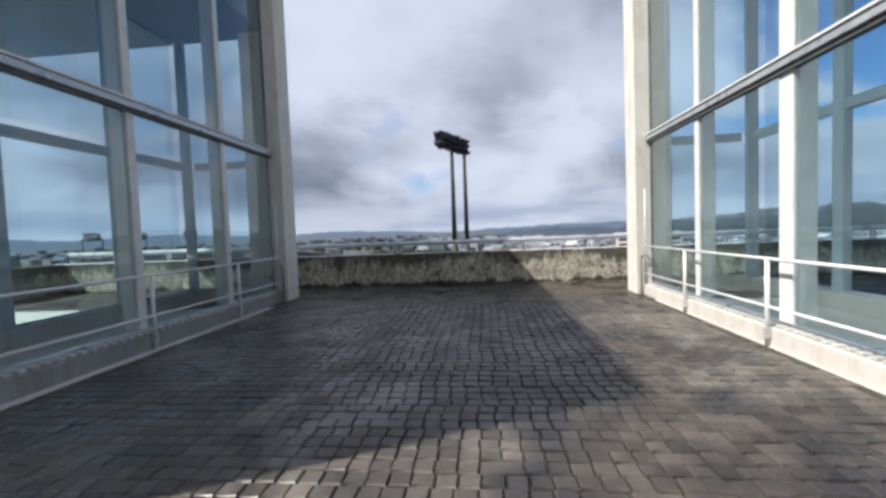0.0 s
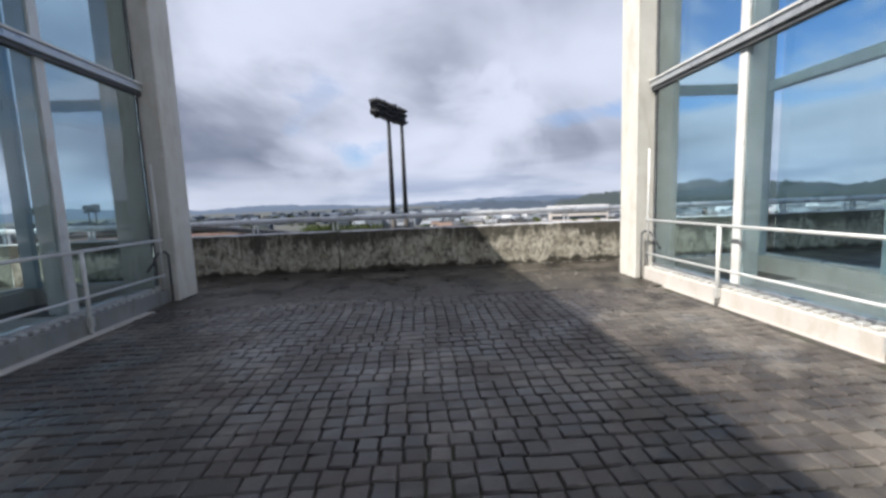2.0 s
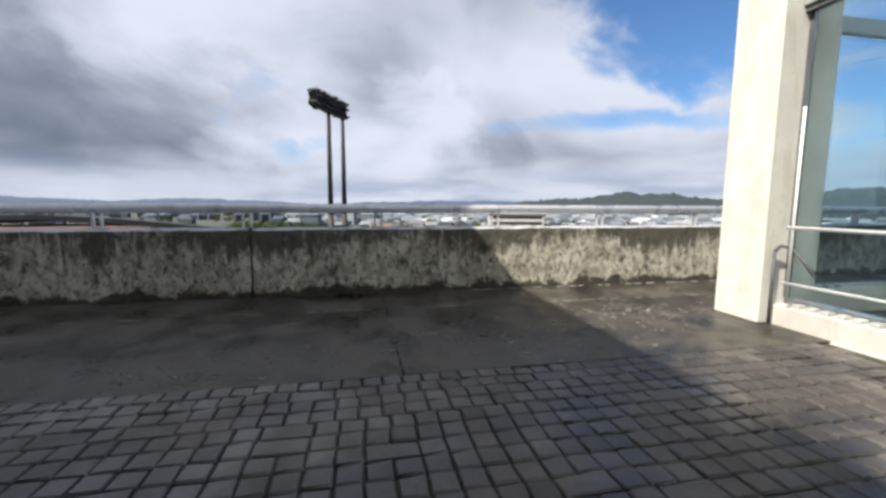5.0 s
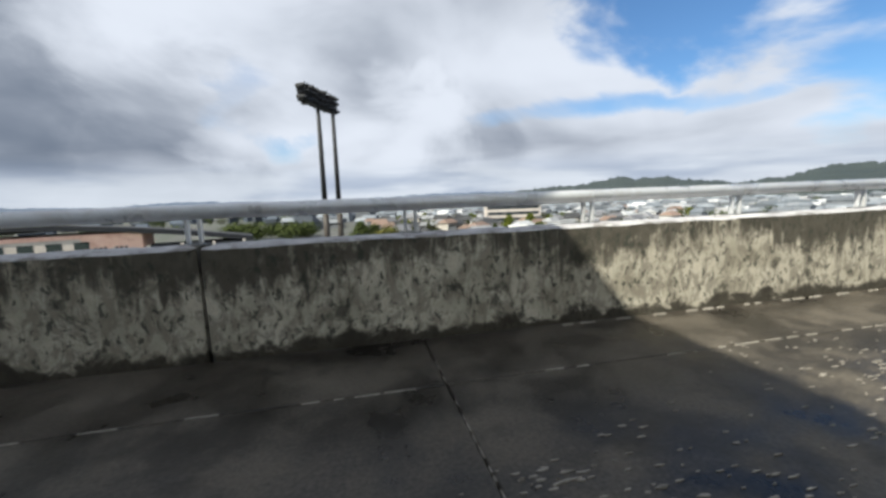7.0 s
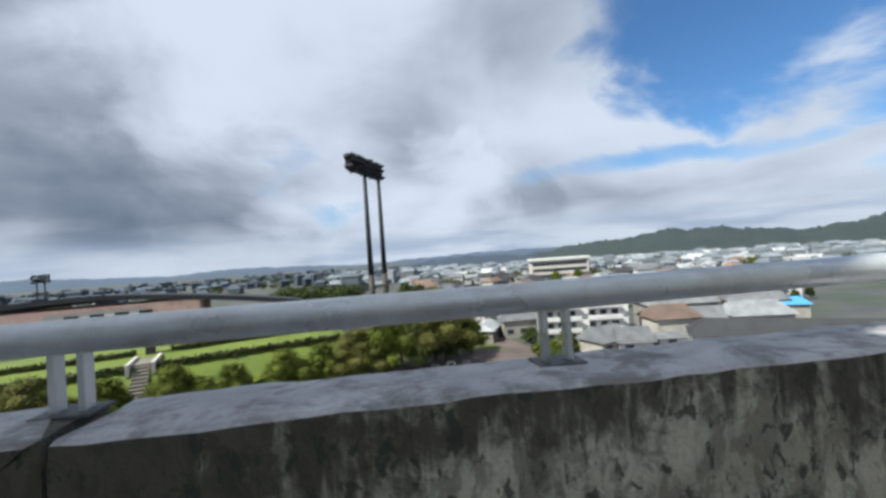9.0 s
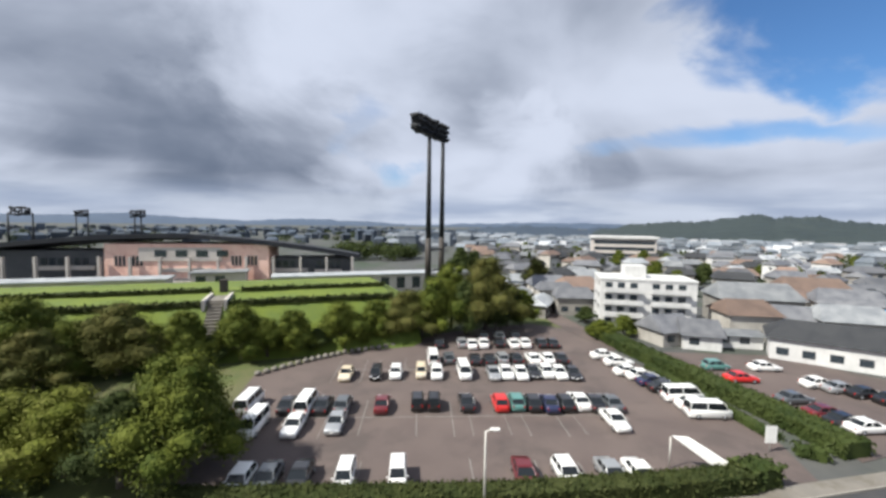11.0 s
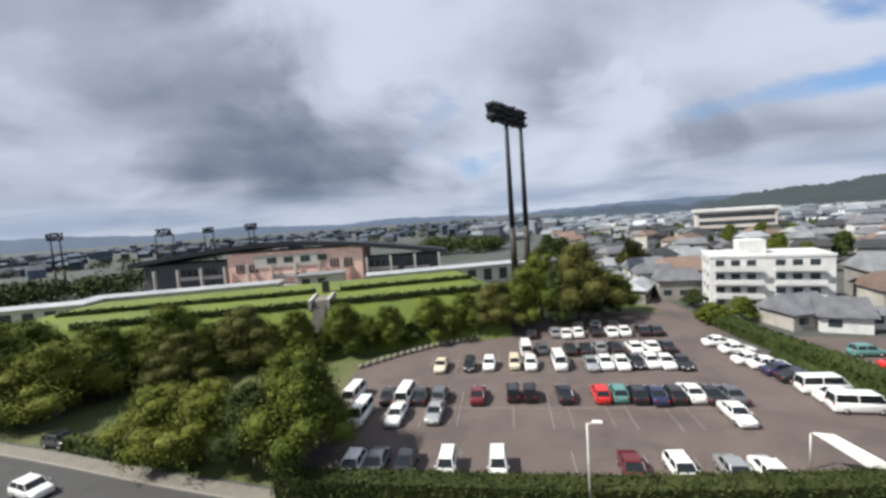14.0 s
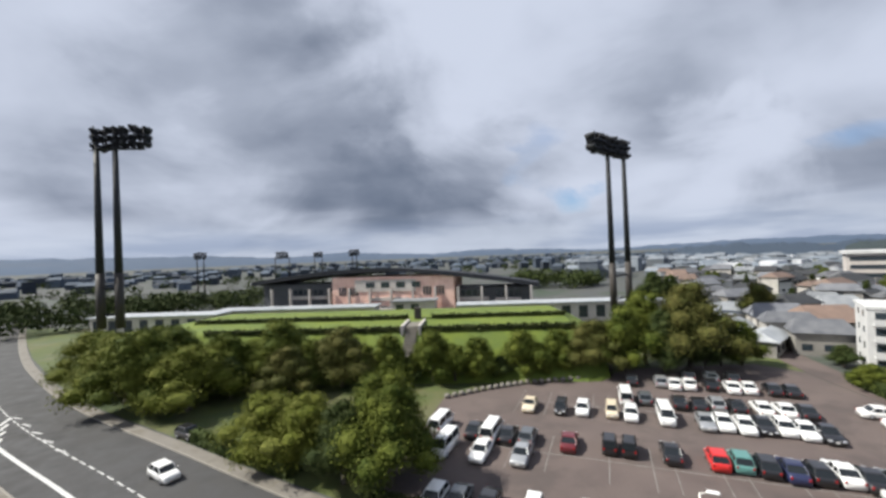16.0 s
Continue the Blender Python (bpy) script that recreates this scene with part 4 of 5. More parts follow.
def hedge(name, line, width, height, leaf, label, density=26, size=0.16, z=0.0, place=None):
    """A clipped hedge along a line: a dense leafy box with an uneven skin."""
    r = np.random.RandomState(len(line) * 7 + int(width * 10))
    place = place or lot
    verts, faces, cv, cf = [], [], [], []
    for a, b in zip(line, line[1:]):
        a, b = np.array(a, float), np.array(b, float)
        ln = np.linalg.norm(b - a)
        d = (b - a) / ln
        nr = np.array((d[1], -d[0]))
        n = int(ln * density)
        for _ in range(n):
            s = r.uniform(-0.3, ln + 0.3)
            face = r.choice(3, p=(0.34, 0.34, 0.32))
            if face == 2:
                off, h = r.uniform(-1, 1) * width / 2, height * r.uniform(0.94, 1.05)
            else:
                off, h = (1 if face else -1) * width / 2 * r.uniform(0.86, 1.06), height * r.uniform(0.02, 1.0)
            p = a + d * s + nr * off
            c = np.array(place(p[0], p[1], z + h))
            e = r.normal(size=(2, 3)) * size
            i = len(verts)
            verts += [tuple(c - e[0]), tuple(c - e[1] * 0.7), tuple(c + e[0]), tuple(c + e[1] * 0.7)]
            faces.append((i, i + 1, i + 2, i + 3))
        i = len(cv)
        w, hh = width / 2 * 0.9, height * 0.93
        for zz in (0.0, hh):
            for p in (a - nr * w, b - nr * w, b + nr * w, a + nr * w):
                cv.append(place(p[0], p[1], z + zz))
        cf += [(i + 4, i + 5, i + 6, i + 7), (i, i + 1, i + 5, i + 4), (i + 1, i + 2, i + 6, i + 5), (i + 2, i + 3, i + 7, i + 6), (i + 3, i, i + 4, i + 7)]
    at = Vector(place(line[0][0], line[0][1], z))
    ob = thing(name, tuple(at), label, "hedge")
    shift = lambda vs: [tuple(Vector(v) - at) for v in vs]
    part("foliage", raw_mesh("foliage", shift(verts), faces, leaf), None, ob)
    part("twig_core", raw_mesh("twig_core", shift(cv), cf, leaf), None, ob)
    return ob


hedge("hedge", [(-19.5, 42.0), (5, 41.9), (17, 42.6), (27.2, 43.6)], 2.0, 1.75, M["leaf_hedge"], "clipped green hedge between car park and road", 230, 0.08)
hedge("hedge", [(41.6, 47.6), (40.6, 56), (38.4, 68), (36.4, 79), (35.0, 92)], 3.4, 1.7, M["leaf_dark"], "long clipped hedge between two car parks", 180, 0.10)
hedge("hedge", [(36.6, 51.0), (36.2, 56), (35.6, 64), (35.0, 72)], 1.4, 0.8, M["leaf_dark"], "low planting strip along the car park", 80, 0.09)
hedge("hedge", [(-47.5, 47.8), (-38, 46.0), (-30, 44.8)], 1.3, 1.5, M["leaf_dark"], "dark low hedge along the pavement", 50, 0.14)

# pale stones edging the car park
edge = [(-22.6, 69.8), (-17.5, 75.2), (-12.3, 79.4), (-7.0, 82.0), (-2.4, 84.4)]
for a, b in zip(edge, edge[1:]):
    n = int(math.dist(a, b) / 1.1)
    for i in range(n):
        f = i / n
        bm = bmesh.new()
        bmesh.ops.create_icosphere(bm, subdivisions=2, radius=0.5)
        for v in bm.verts:
            v.co *= 1.0 + 0.25 * noise.noise(v.co * 2.5 + Vector((i, a[0], 0)))
            v.co.z = max(v.co.z * 0.8, -0.3)
        ob = tagged(new("edging_stone", mesh_of("edging_stone", bm, M["walk"], True)), "pale rounded edging stone beside the car park", "stone", "edging stones")
        ob.location = lot(a[0] + (b[0] - a[0]) * f, a[1] + (b[1] - a[1]) * f, 0.34)

# ---------------------------------------------------------------- grass bank and stadium
BANK = pose(-14.4, 90.0, 0, 0, 0, 21.0)


def bank(s, o, z):
    return tuple(BANK @ Vector((s, o, z)))


bm = bmesh.new()
prof = [(-9, G), (-7, -18.6), (0, -12.9), (1.2, -12.6), (8.5, -11.9), (10, -11.6), (16, -11.8), (27, -12.2), (34, -15.0), (42, G)]
ss = [-116 + 122 * i / 60 for i in range(61)]
rows = []
for s in ss:
    bend = 0.018 * (s + 75) ** 2 if s < -75 else 0.0
    fall = max(0.0, s - 2) * 0.45 + max(0.0, -82 - s) * 0.22
    rows.append([bm.verts.new(bank(s, o + bend, max(z - fall, G - 0.01) + 0.12 * noise.noise(Vector((s * 0.2, o * 0.3, 1))))) for o, z in prof])
for a, b in zip(rows, rows[1:]):
    for k in range(len(prof) - 1):
        bm.faces.new((a[k], b[k], b[k + 1], a[k + 1]))
setting("grass_bank", bm, M["lawn"], "bright green terraced grass bank round the stadium", "grass bank")
place_bank = lambda s, o, z: bank(s, o, z)
hedge("hedge", [(-70, 0.3), (-42, 0.3), (-30.5, 0.3)], 1.2, 0.85, M["leaf_hedge"], "dark hedge row along the grass bank", 22, 0.20, -12.8, place_bank)
hedge("hedge", [(-26.5, 0.3), (-10, 0.3), (2, 0.3)], 1.2, 0.85, M["leaf_hedge"], "dark hedge row along the grass bank", 22, 0.20, -12.8, place_bank)
hedge("hedge", [(-78, 9), (-60, 9), (-31, 9)], 1.0, 0.75, M["leaf_hedge"], "dark hedge row along the top of the bank", 16, 0.20, -11.8, place_bank)
hedge("hedge", [(-25.5, 9), (-10, 9), (2, 9)], 1.0, 0.75, M["leaf_hedge"], "dark hedge row along the top of the bank", 16, 0.20, -11.8, place_bank)
# concrete stair up the bank with a small gate post
stair = thing("bank_stair", bank(-28.5, 0, -12.8), "pale concrete stair and post on the grass bank", "stair", turn=21.0)
for i in range(14):
    box_part("tread", (-1.1, -8 + i * 0.62, -5.6 + i * 0.43), (1.1, -7.3 + i * 0.62, -5.1 + i * 0.43), M["walk"], stair)
box_part("landing", (-1.6, 0.8, -0.1), (1.6, 7.8, 0.75), M["walk"], stair)
box_part("gate_post", (-0.7, 8.4, 0.3), (0.7, 9.4, 3.4), M["rust"], stair, "brown post", 0.1)
box_part("side_wall", (-1.9, -1.0, -0.6), (-1.45, 7.0, 1.2), M["stad_pale"], stair)
box_part("side_wall", (1.45, -1.0, -0.6), (1.9, 7.0, 1.2), M["stad_pale"], stair)


def light_tower(name, place, turn, height, gap, head_w, label, pole_r=0.62, pitch=1.45, rise=0.0):
    """A stadium floodlight: two tapered poles, cross braces and a rack of many lamps."""
    tw = thing(name, place, label, "floodlight", "stadium floodlights", turn)
    for x in (-gap / 2, gap / 2):
        tube_part("pole", (x, 0, -0.5), (x, 0, height * 0.28), pole_r, M["rust"], tw, "thick weathered lower pole", pole_r * 0.9, 14)
        tube_part("pole", (x, 0, height * 0.28), (x, 0, height * 0.97), pole_r * 0.86, M["tower"], tw, "dark tapered pole", pole_r * 0.55, 14)
    for zf in (0.06, 0.20, 0.93):
        tube_part("brace", (-gap / 2, 0, height * zf), (gap / 2, 0, height * zf), pole_r * 0.3, M["tower"], tw, seg=8)
    h0, head_l = head_w[0], head_w[1] - head_w[0]
    rows, cols = 3, max(6, int(head_l / (pitch * 0.85)))
    hr = random.Random(int(height * 7 + abs(place[0])))
    base = height * 0.955
    for rI in range(rows):
        z = base + rI * pitch
        tube_part("crossbar", (h0, -0.3, z - 0.4 * pitch - rise * head_l / 2), (h0 + head_l, -0.3, z - 0.4 * pitch + rise * head_l / 2), 0.14, M["tower"], tw, seg=8)
        for c in range(cols):
            x = h0 + head_l * (c + 0.5) / cols + hr.uniform(-0.2, 0.2)
            zz, tip, r = z + rise * (x - h0 - head_l / 2) + hr.uniform(-0.22, 0.22) * pitch, hr.uniform(0.0, 0.5), pitch * hr.uniform(0.46, 0.62)
            bm = bmesh.new()
            add_tube(bm, (x, -0.5, zz), (x, 0.75, zz - tip), r * 0.55, r, 12)
            add_tube(bm, (x, -1.1, zz + 0.1), (x, -0.48, zz), r * 0.40, r * 0.52, 10)
            lamp = part("lamp", bm, M["tower"], tw, "dark round floodlight")
            if rI == 0:
                tube_part("lens", (x, 0.752, zz - tip - 0.001), (x, 0.80, zz - tip - 0.015), r * 0.72, M["lens"], lamp, "glass lens", seg=12)
    for k in range(6):
        x = h0 + head_l * (k + 0.5) / 6
        tube_part("upright", (x, -0.45, base - 0.6 * pitch), (x, -0.45, base + 2.5 * pitch), 0.12, M["tower"], tw, seg=6)
    box_part("platform", (h0 + 0.1 * head_l, -0.9, base - 0.62 * pitch), (h0 + 0.9 * head_l, 0.5, base - 0.54 * pitch), M["tower"], tw)
    return tw


light_tower("light_tower", (-5.6, 117.3, -12.6), 66, 38.2, 7.6, (-11.5, 6.0), "tall twin-pole dark stadium floodlight", 0.80)
light_tower("light_tower", (-111.7, 63.7, -12.0), 33, 44.0, 4.0, (-3.3, 9.6), "tall twin-pole dark stadium floodlight", 0.98, 1.75, 0.10)
STAD = pose(-84.0, 142.0, G, 0, 0, 12.0)


def stadium():
    st = thing("stadium", tuple(STAD.translation), "stadium stand with a dark curved roof and salmon brick front", "stadium", turn=12.0)
    st.scale = (0.74, 0.74, 1.0)
    n = 48
    bm = bmesh.new()
    cols = []
    for i in range(n + 1):
        x = -80 + 150 * i / n
        k = (x + 6) / 72
        z = 17.4 - 4.0 * abs(k) ** 1.8 - (2.0 if x > 0 else 0) * abs(k)
        d = 8 * (1 - 0.3 * k * k)
        cols.append([bm.verts.new((x, y, zz)) for y, zz in ((-6, z - 1.3), (-6, z + 0.1), (d + 12, z - 0.6), (d + 12, z - 2.6))])
    for a, b in zip(cols, cols[1:]):
        for k in range(4):
            bm.faces.new((a[k], b[k], b[(k + 1) % 4], a[(k + 1) % 4]))
    bm.faces.new(cols[0]), bm.faces.new(cols[-1][::-1])
    part("roof", bm, M["stad_roof"], st, "dark navy curved roof")
    box_part("centre_block", (-33, -4.5, 0), (31, 16, 14.2), M["stad_pink"], st, "salmon brick centre block", 0.2)
    box_part("upper_band", (-20, -4.9, 8.8), (12, -4.51, 13.0), M["stad_pale"], st, "pale upper band")
    box_part("upper_band", (-12, -5.1, 5.4), (8, -4.52, 6.6), M["stad_pale"], st)
    box_part("porch", (-9, -9, 2.5), (9, -4.52, 3.3), M["stad_dark"], st, "dark porch roof")
    box_part("wing", (-76, -1, 0), (-33.02, 15, 12.0), M["stad_dark"], st, "dark left wing", 0.2)
    box_part("wing", (31.02, -1, 0), (66, 15, 9.6), M["stad_dark"], st, "dark right wing", 0.2)
    box_part("base_wall", (-74, -14, 0), (76, -13, 3.4), M["stad_pale"], st, "long pale base wall")
    for x0, x1, z in ((-58, -38, 6.0), (33, 47, 5.0), (50, 62, 4.6)):
        box_part("balcony", (x0, -2.4, z), (x1, -1.02, z + 1.2), M["stad_pale"], st, "pale balcony front")
        for k in range(int((x1 - x0) / 3)):
            box_part("window", (x0 + k * 3 + 0.4, -1.25, z + 1.6), (x0 + k * 3 + 2.4, -1.02, z + 3.6), M["window"], st)
    for k in range(9):
        x = -29 + k * 6.4
        if -17 < x < 13:
            continue
        for j in range(3):
            box_part("window", (x + j * 1.5, -4.7, 7.4), (x + j * 1.5 + 0.9, -4.51, 10.4), M["window"], st)
    for x in (-14, -6, 2, 10):
        box_part("window", (x, -5.0, 10.2), (x + 4.5, -4.91, 12.2), M["window"], st)
    for k in range(13):
        x = -68 + k * 11.2
        box_part("column", (x, -6.6, 0.0), (x + 0.9, -5.2, 10.2), M["stad_pale"], st)
    return st


stadium()
for s, o, ln, h, z in ((-22, 48, 60, 3.4, 2.2), (-100, 47, 52, 3.4, 2.6), (-44, 56, 14, 4.0, 2.4), (-132, 36, 40, 3.6, 2.8)):
    w = thing("low_building", bank(s, o, G), "long low white building behind the grass bank", "building", "low stadium buildings", 21.0)
    box_part("wall", (0, 0, 0), (ln, 7, h + z), M["stad_pale"], w)
    box_part("roof", (-0.6, -0.8, h + z + 0.01), (ln + 0.6, 7.8, h + z + 0.35), M["metal_roof"], w, "pale grey flat roof")
    for k in range(int(ln / 5)):
        box_part("opening", (k * 5 + 1, -0.06, 1.2), (k * 5 + 3.6, -0.005, h + z - 0.8), M["window"], w)
# far floodlights of the grounds behind
for az, dist, h, g in ((-56.6, 330, 27, 4), (-47.4, 300, 25, 9), (-42.9, 360, 25, 6), (-38.2, 300, 25, 3)):
    a = radians(az)
    x0, y0 = -0.7 + math.sin(a) * dist, 12.5 + math.cos(a) * dist
    light_tower("light_tower", (x0, y0, G), -az * 1.0 + 10, h, g, (-3.8, 3.8), "distant dark stadium floodlight", 0.6)

# ---------------------------------------------------------------- cars


def loft(bm, stations):
    """Closed hull through stations of (y, [(x, z), ...]) given for the right half and mirrored."""
    rings = []
    for y, half in stations:
        ring = [bm.verts.new((x, y, z)) for x, z in half] + [bm.verts.new((-x, y, z)) for x, z in reversed(half)]
        rings.append(ring)
    n = len(rings[0])
    for a, b in zip(rings, rings[1:]):
        for k in range(n):
            bm.faces.new((a[k], a[(k + 1) % n], b[(k + 1) % n], b[k]))
    bm.faces.new(rings[0][::-1]), bm.faces.new(rings[-1])


CAR_SHAPES = {
    # length, width, height, bonnet height, (windscreen foot, roof front, roof back, rear glass foot) along the length
    "sedan": (4.35, 1.70, 1.44, 0.92, (0.27, 0.42, 0.70, 0.86)),
    "hatch": (3.75, 1.66, 1.52, 0.95, (0.24, 0.38, 0.84, 0.97)),
    "kei": (3.40, 1.48, 1.66, 1.02, (0.16, 0.30, 0.93, 0.99)),
    "van": (4.75, 1.72, 1.95, 1.15, (0.07, 0.20, 0.96, 0.995)),
}
car_cache = {}


def make_car(shape, code):
    ln, w, h, bon, cab = CAR_SHAPES[shape]
    colour, paint = CAR_COLOURS[code]
    car = thing("van" if shape == "van" else "car", (0, 0, -50), f"{colour} {'van' if shape == 'van' else 'small car' if shape in ('kei', 'hatch') else 'saloon car'} parked on asphalt",
                "van" if shape == "van" else "car", "cars in the car park")
    hw = w / 2
    Y = lambda f: ln / 2 - f * ln  # nose at +y
    bm = bmesh.new()
    st = []
    for f, top, k in ((0.0, bon * 0.62, 0.86), (0.015, bon * 0.78, 0.93), (0.06, bon * 0.86, 0.98), (cab[0], bon, 1.0), (0.5, bon * 1.02, 1.0), (cab[3] - 0.02, bon * 1.04, 0.99),
                      (0.985, bon * 0.98, 0.94), (1.0, bon * 0.70, 0.88)):
        x = hw * k
        st.append((Y(f), [(x * 0.90, 0.20), (x, 0.34), (x, top * 0.74), (x * 0.95, top * 0.95), (x * 0.80, top)]))
    loft(bm, st)
    part("body", bm, paint, car, "", True)
    bm = bmesh.new()
    gl = []
    for f, z, k in ((cab[0], bon * 0.97, 0.90), (cab[1], h - 0.06, 0.76), (cab[2], h - 0.06, 0.76), (cab[3], bon * 0.99, 0.86)):
        gl.append((Y(f), [(hw * 0.91, bon * 0.9), (hw * 0.92 if z < bon * 1.1 else hw * 0.90, bon * 0.985), (hw * k, z)]))
    loft(bm, gl)
    part("cabin", bm, M["car_glass"], car, "dark glass cabin")
    bm = bmesh.new()
    f0, f1 = cab[1] - 0.012, cab[2] + 0.012
    loft(bm, [(Y(f0), [(hw * 0.74, h - 0.085), (hw * 0.73, h - 0.055)]), (Y(f0 + 0.05), [(hw * 0.79, h - 0.07), (hw * 0.70, h)]),
              (Y(f1 - 0.05), [(hw * 0.79, h - 0.07), (hw * 0.70, h)]), (Y(f1), [(hw * 0.74, h - 0.085), (hw * 0.73, h - 0.055)])])
    part("roof", bm, paint, car)
    for sx in (-1, 1):
        for f in (cab[0] + 0.015, (cab[1] + cab[2]) / 2, cab[3] - 0.01):
            g = min(max(f, cab[1]), cab[2])
            bm = bmesh.new()
            add_tube(bm, (sx * hw * 0.915, Y(f), bon * 0.97), (sx * hw * 0.77, Y(g), h - 0.05), 0.045, seg=6)
            part("pillar", bm, paint, car)
        for f in (0.19, 0.80):
            wheel = tube_part("wheel", (sx * (hw - 0.19), Y(f), 0.30), (sx * (hw + 0.012), Y(f), 0.30), 0.30, M["tyre"], car, "black tyre", seg=18)
            tube_part("rim", (sx * (hw + 0.013), Y(f), 0.30), (sx * (hw + 0.022), Y(f), 0.30), 0.19, M["rim"], wheel, "alloy rim", seg=12)
        box_part("headlight", (sx * hw * 0.66 - 0.17, Y(0.032), bon * 0.64), (sx * hw * 0.66 + 0.17, Y(-0.004), bon * 0.78), M["headlight"], car, "clear headlight", 0.02)
        box_part("tail_light", (sx * hw * 0.76 - 0.09, Y(1.004), bon * 0.70), (sx * hw * 0.76 + 0.09, Y(0.975), bon * 0.93), M["tail_light"], car, "red tail light", 0.015)
        box_part("mirror", (sx * (hw + 0.10) - 0.07, Y(cab[0] + 0.05), bon * 1.0), (sx * (hw + 0.10) + 0.07, Y(cab[0] + 0.02), bon * 1.0 + 0.12), paint, car, "", 0.02)
    box_part("number_plate", (-0.17, Y(-0.006), 0.42), (0.17, Y(0.01), 0.58), M["white_board"], car, "pale number plate")
    return car


def park(shape, code, u, v, turn, z=0.05):
    m = pose(*lot(u, v, z), 0, 0, LOT_TURN + turn)
    key = (shape, code)
    if key in car_cache:
        return copy_thing(car_cache[key], m)
    car_cache[key] = make_car(shape, code)
    car_cache[key].matrix_basis = m
    return car_cache[key]


SHAPE = {"S": "sedan", "H": "hatch", "K": "kei", "V": "van"}
# each row: depth of the stalls, turn, then places along the row with shape and colour
ROWS = (
    (45.2, 180, "-14.4 Hw -12.2 Sg -9.7 Sk -6.0 Kw -1.6 Kw 9.1 Sm 12.7 Hw 16.5 Ss 19.0 Sw"),
    (54.6, 180, "-16.9 Vw -12.9 Sw -8.6 Ss 21.4 Sw"),
    (59.3, 0, "-19.6 Vw -15.0 Sk -13.0 Vw -10.9 Sk -8.7 Hg -4.2 Sm -0.2 Kk 1.8 Kk 5.6 Sk 9.6 Hr 11.7 Ht 13.6 Hk 15.5 Sn 17.4 Hk 19.4 Sw 21.0 Sk 23.0 Sg"),
    (69.0, 180, "-10.2 Sc -5.9 Kk -3.2 Hw 0.4 Kc 2.6 Hw 6.4 Vw 10.5 Ss 12.5 Sw 14.4 Sw 16.3 Sk 18.2 Hw 20.1 Sw 22.0 Sk"),
    (75.0, 0, "2.2 Vw 4.6 Hg 8.6 Sk 11.0 Sk 13.0 Hs 15.2 Sk 18.0 Sw 20.2 Sw 22.4 Sk"),
    (83.2, 0, "3.4 Sk 7.5 Hs 9.3 Sw 11.2 Sw 14.0 Hk 16.7 Sw 18.8 Sw 21.6 Sk 23.6 Sk"),
    (88.0, 0, "12.0 Hk 15.0 Sg 18.0 Hk"),
)
for v, turn, text in ROWS:
    bits = text.split()
    for u, kind in zip(bits[::2], bits[1::2]):
        park(SHAPE[kind[0]], kind[1], float(u) + rnd.uniform(-0.1, 0.1), v + rnd.uniform(-0.35, 0.35), turn + rnd.uniform(-2, 2))
# cars nosed to the hedge, and those of the other car park
for u, v, kind in ((30.2, 76.6, "Sw"), (31.0, 73.4, "Sw"), (30.6, 69.4, "Sw"), (31.6, 67.6, "Sw"), (32.0, 65.6, "Sn"), (32.4, 63.4, "Sk"), (32.9, 60.6, "Vw"), (33.0, 58.4, "Sw"), (33.0, 56.2, "Vw"),
                   (45.2, 71.4, "Ht"), (45.3, 66.5, "Sr"), (52.5, 70.8, "Sw"), (46.6, 59.6, "Sg"), (46.8, 55.8, "Sm"), (47.0, 53.8, "Sk"), (48.0, 52.4, "Sw"),
                   (54.6, 64.4, "Sw"), (56.0, 62.6, "Ss"), (57.6, 61.0, "Sk"), (59.0, 59.0, "Sk")):
    park(SHAPE[kind[0]], kind[1], u, v, -90 + rnd.uniform(-5, 5))
park("sedan", "w", -24.5, 37.9, -90 + 4, 0.02)
park("hatch", "w", -42.4, 40.6, -101, 0.02)
park("hatch", "k", -49.0, 48.2, -98, 0.02)

# ---------------------------------------------------------------- street furniture


def street_lamp(u, v):
    la = thing("street_lamp", lot(u, v, 0.13), "pale grey street lamp on the pavement", "street lamp")
    tube_part("pole", (0, 0, 0), (0, 0, 6.5), 0.10, M["pole"], la, "", 0.06)
    tube_part("arm", (0, 0, 6.45), (0.55, 0, 6.62), 0.04, M["pole"], la)
    bm = bmesh.new()
    add_box(bm, (0.35, -0.14, 6.55), (1.05, 0.14, 6.72), 0.05)
    part("lamp_head", bm, M["white_board"], la, "white lamp head")
    box_part("base_plate", (-0.18, -0.18, 0), (0.18, 0.18, 0.03), M["pole"], la)


street_lamp(5.0, 41.0)


def sign_board():
    sg = thing("sign_board", lot(34.1, 48.9, 0.05), "white sign board on a post by the car park entrance", "sign")
    tube_part("post", (0, 0.06, 0), (0, 0.06, 2.2), 0.05, M["pole"], sg)
    box_part("board", (-0.55, -0.03, 0.9), (0.55, 0.01, 2.6), M["white_board"], sg, "white board", 0.01)


sign_board()


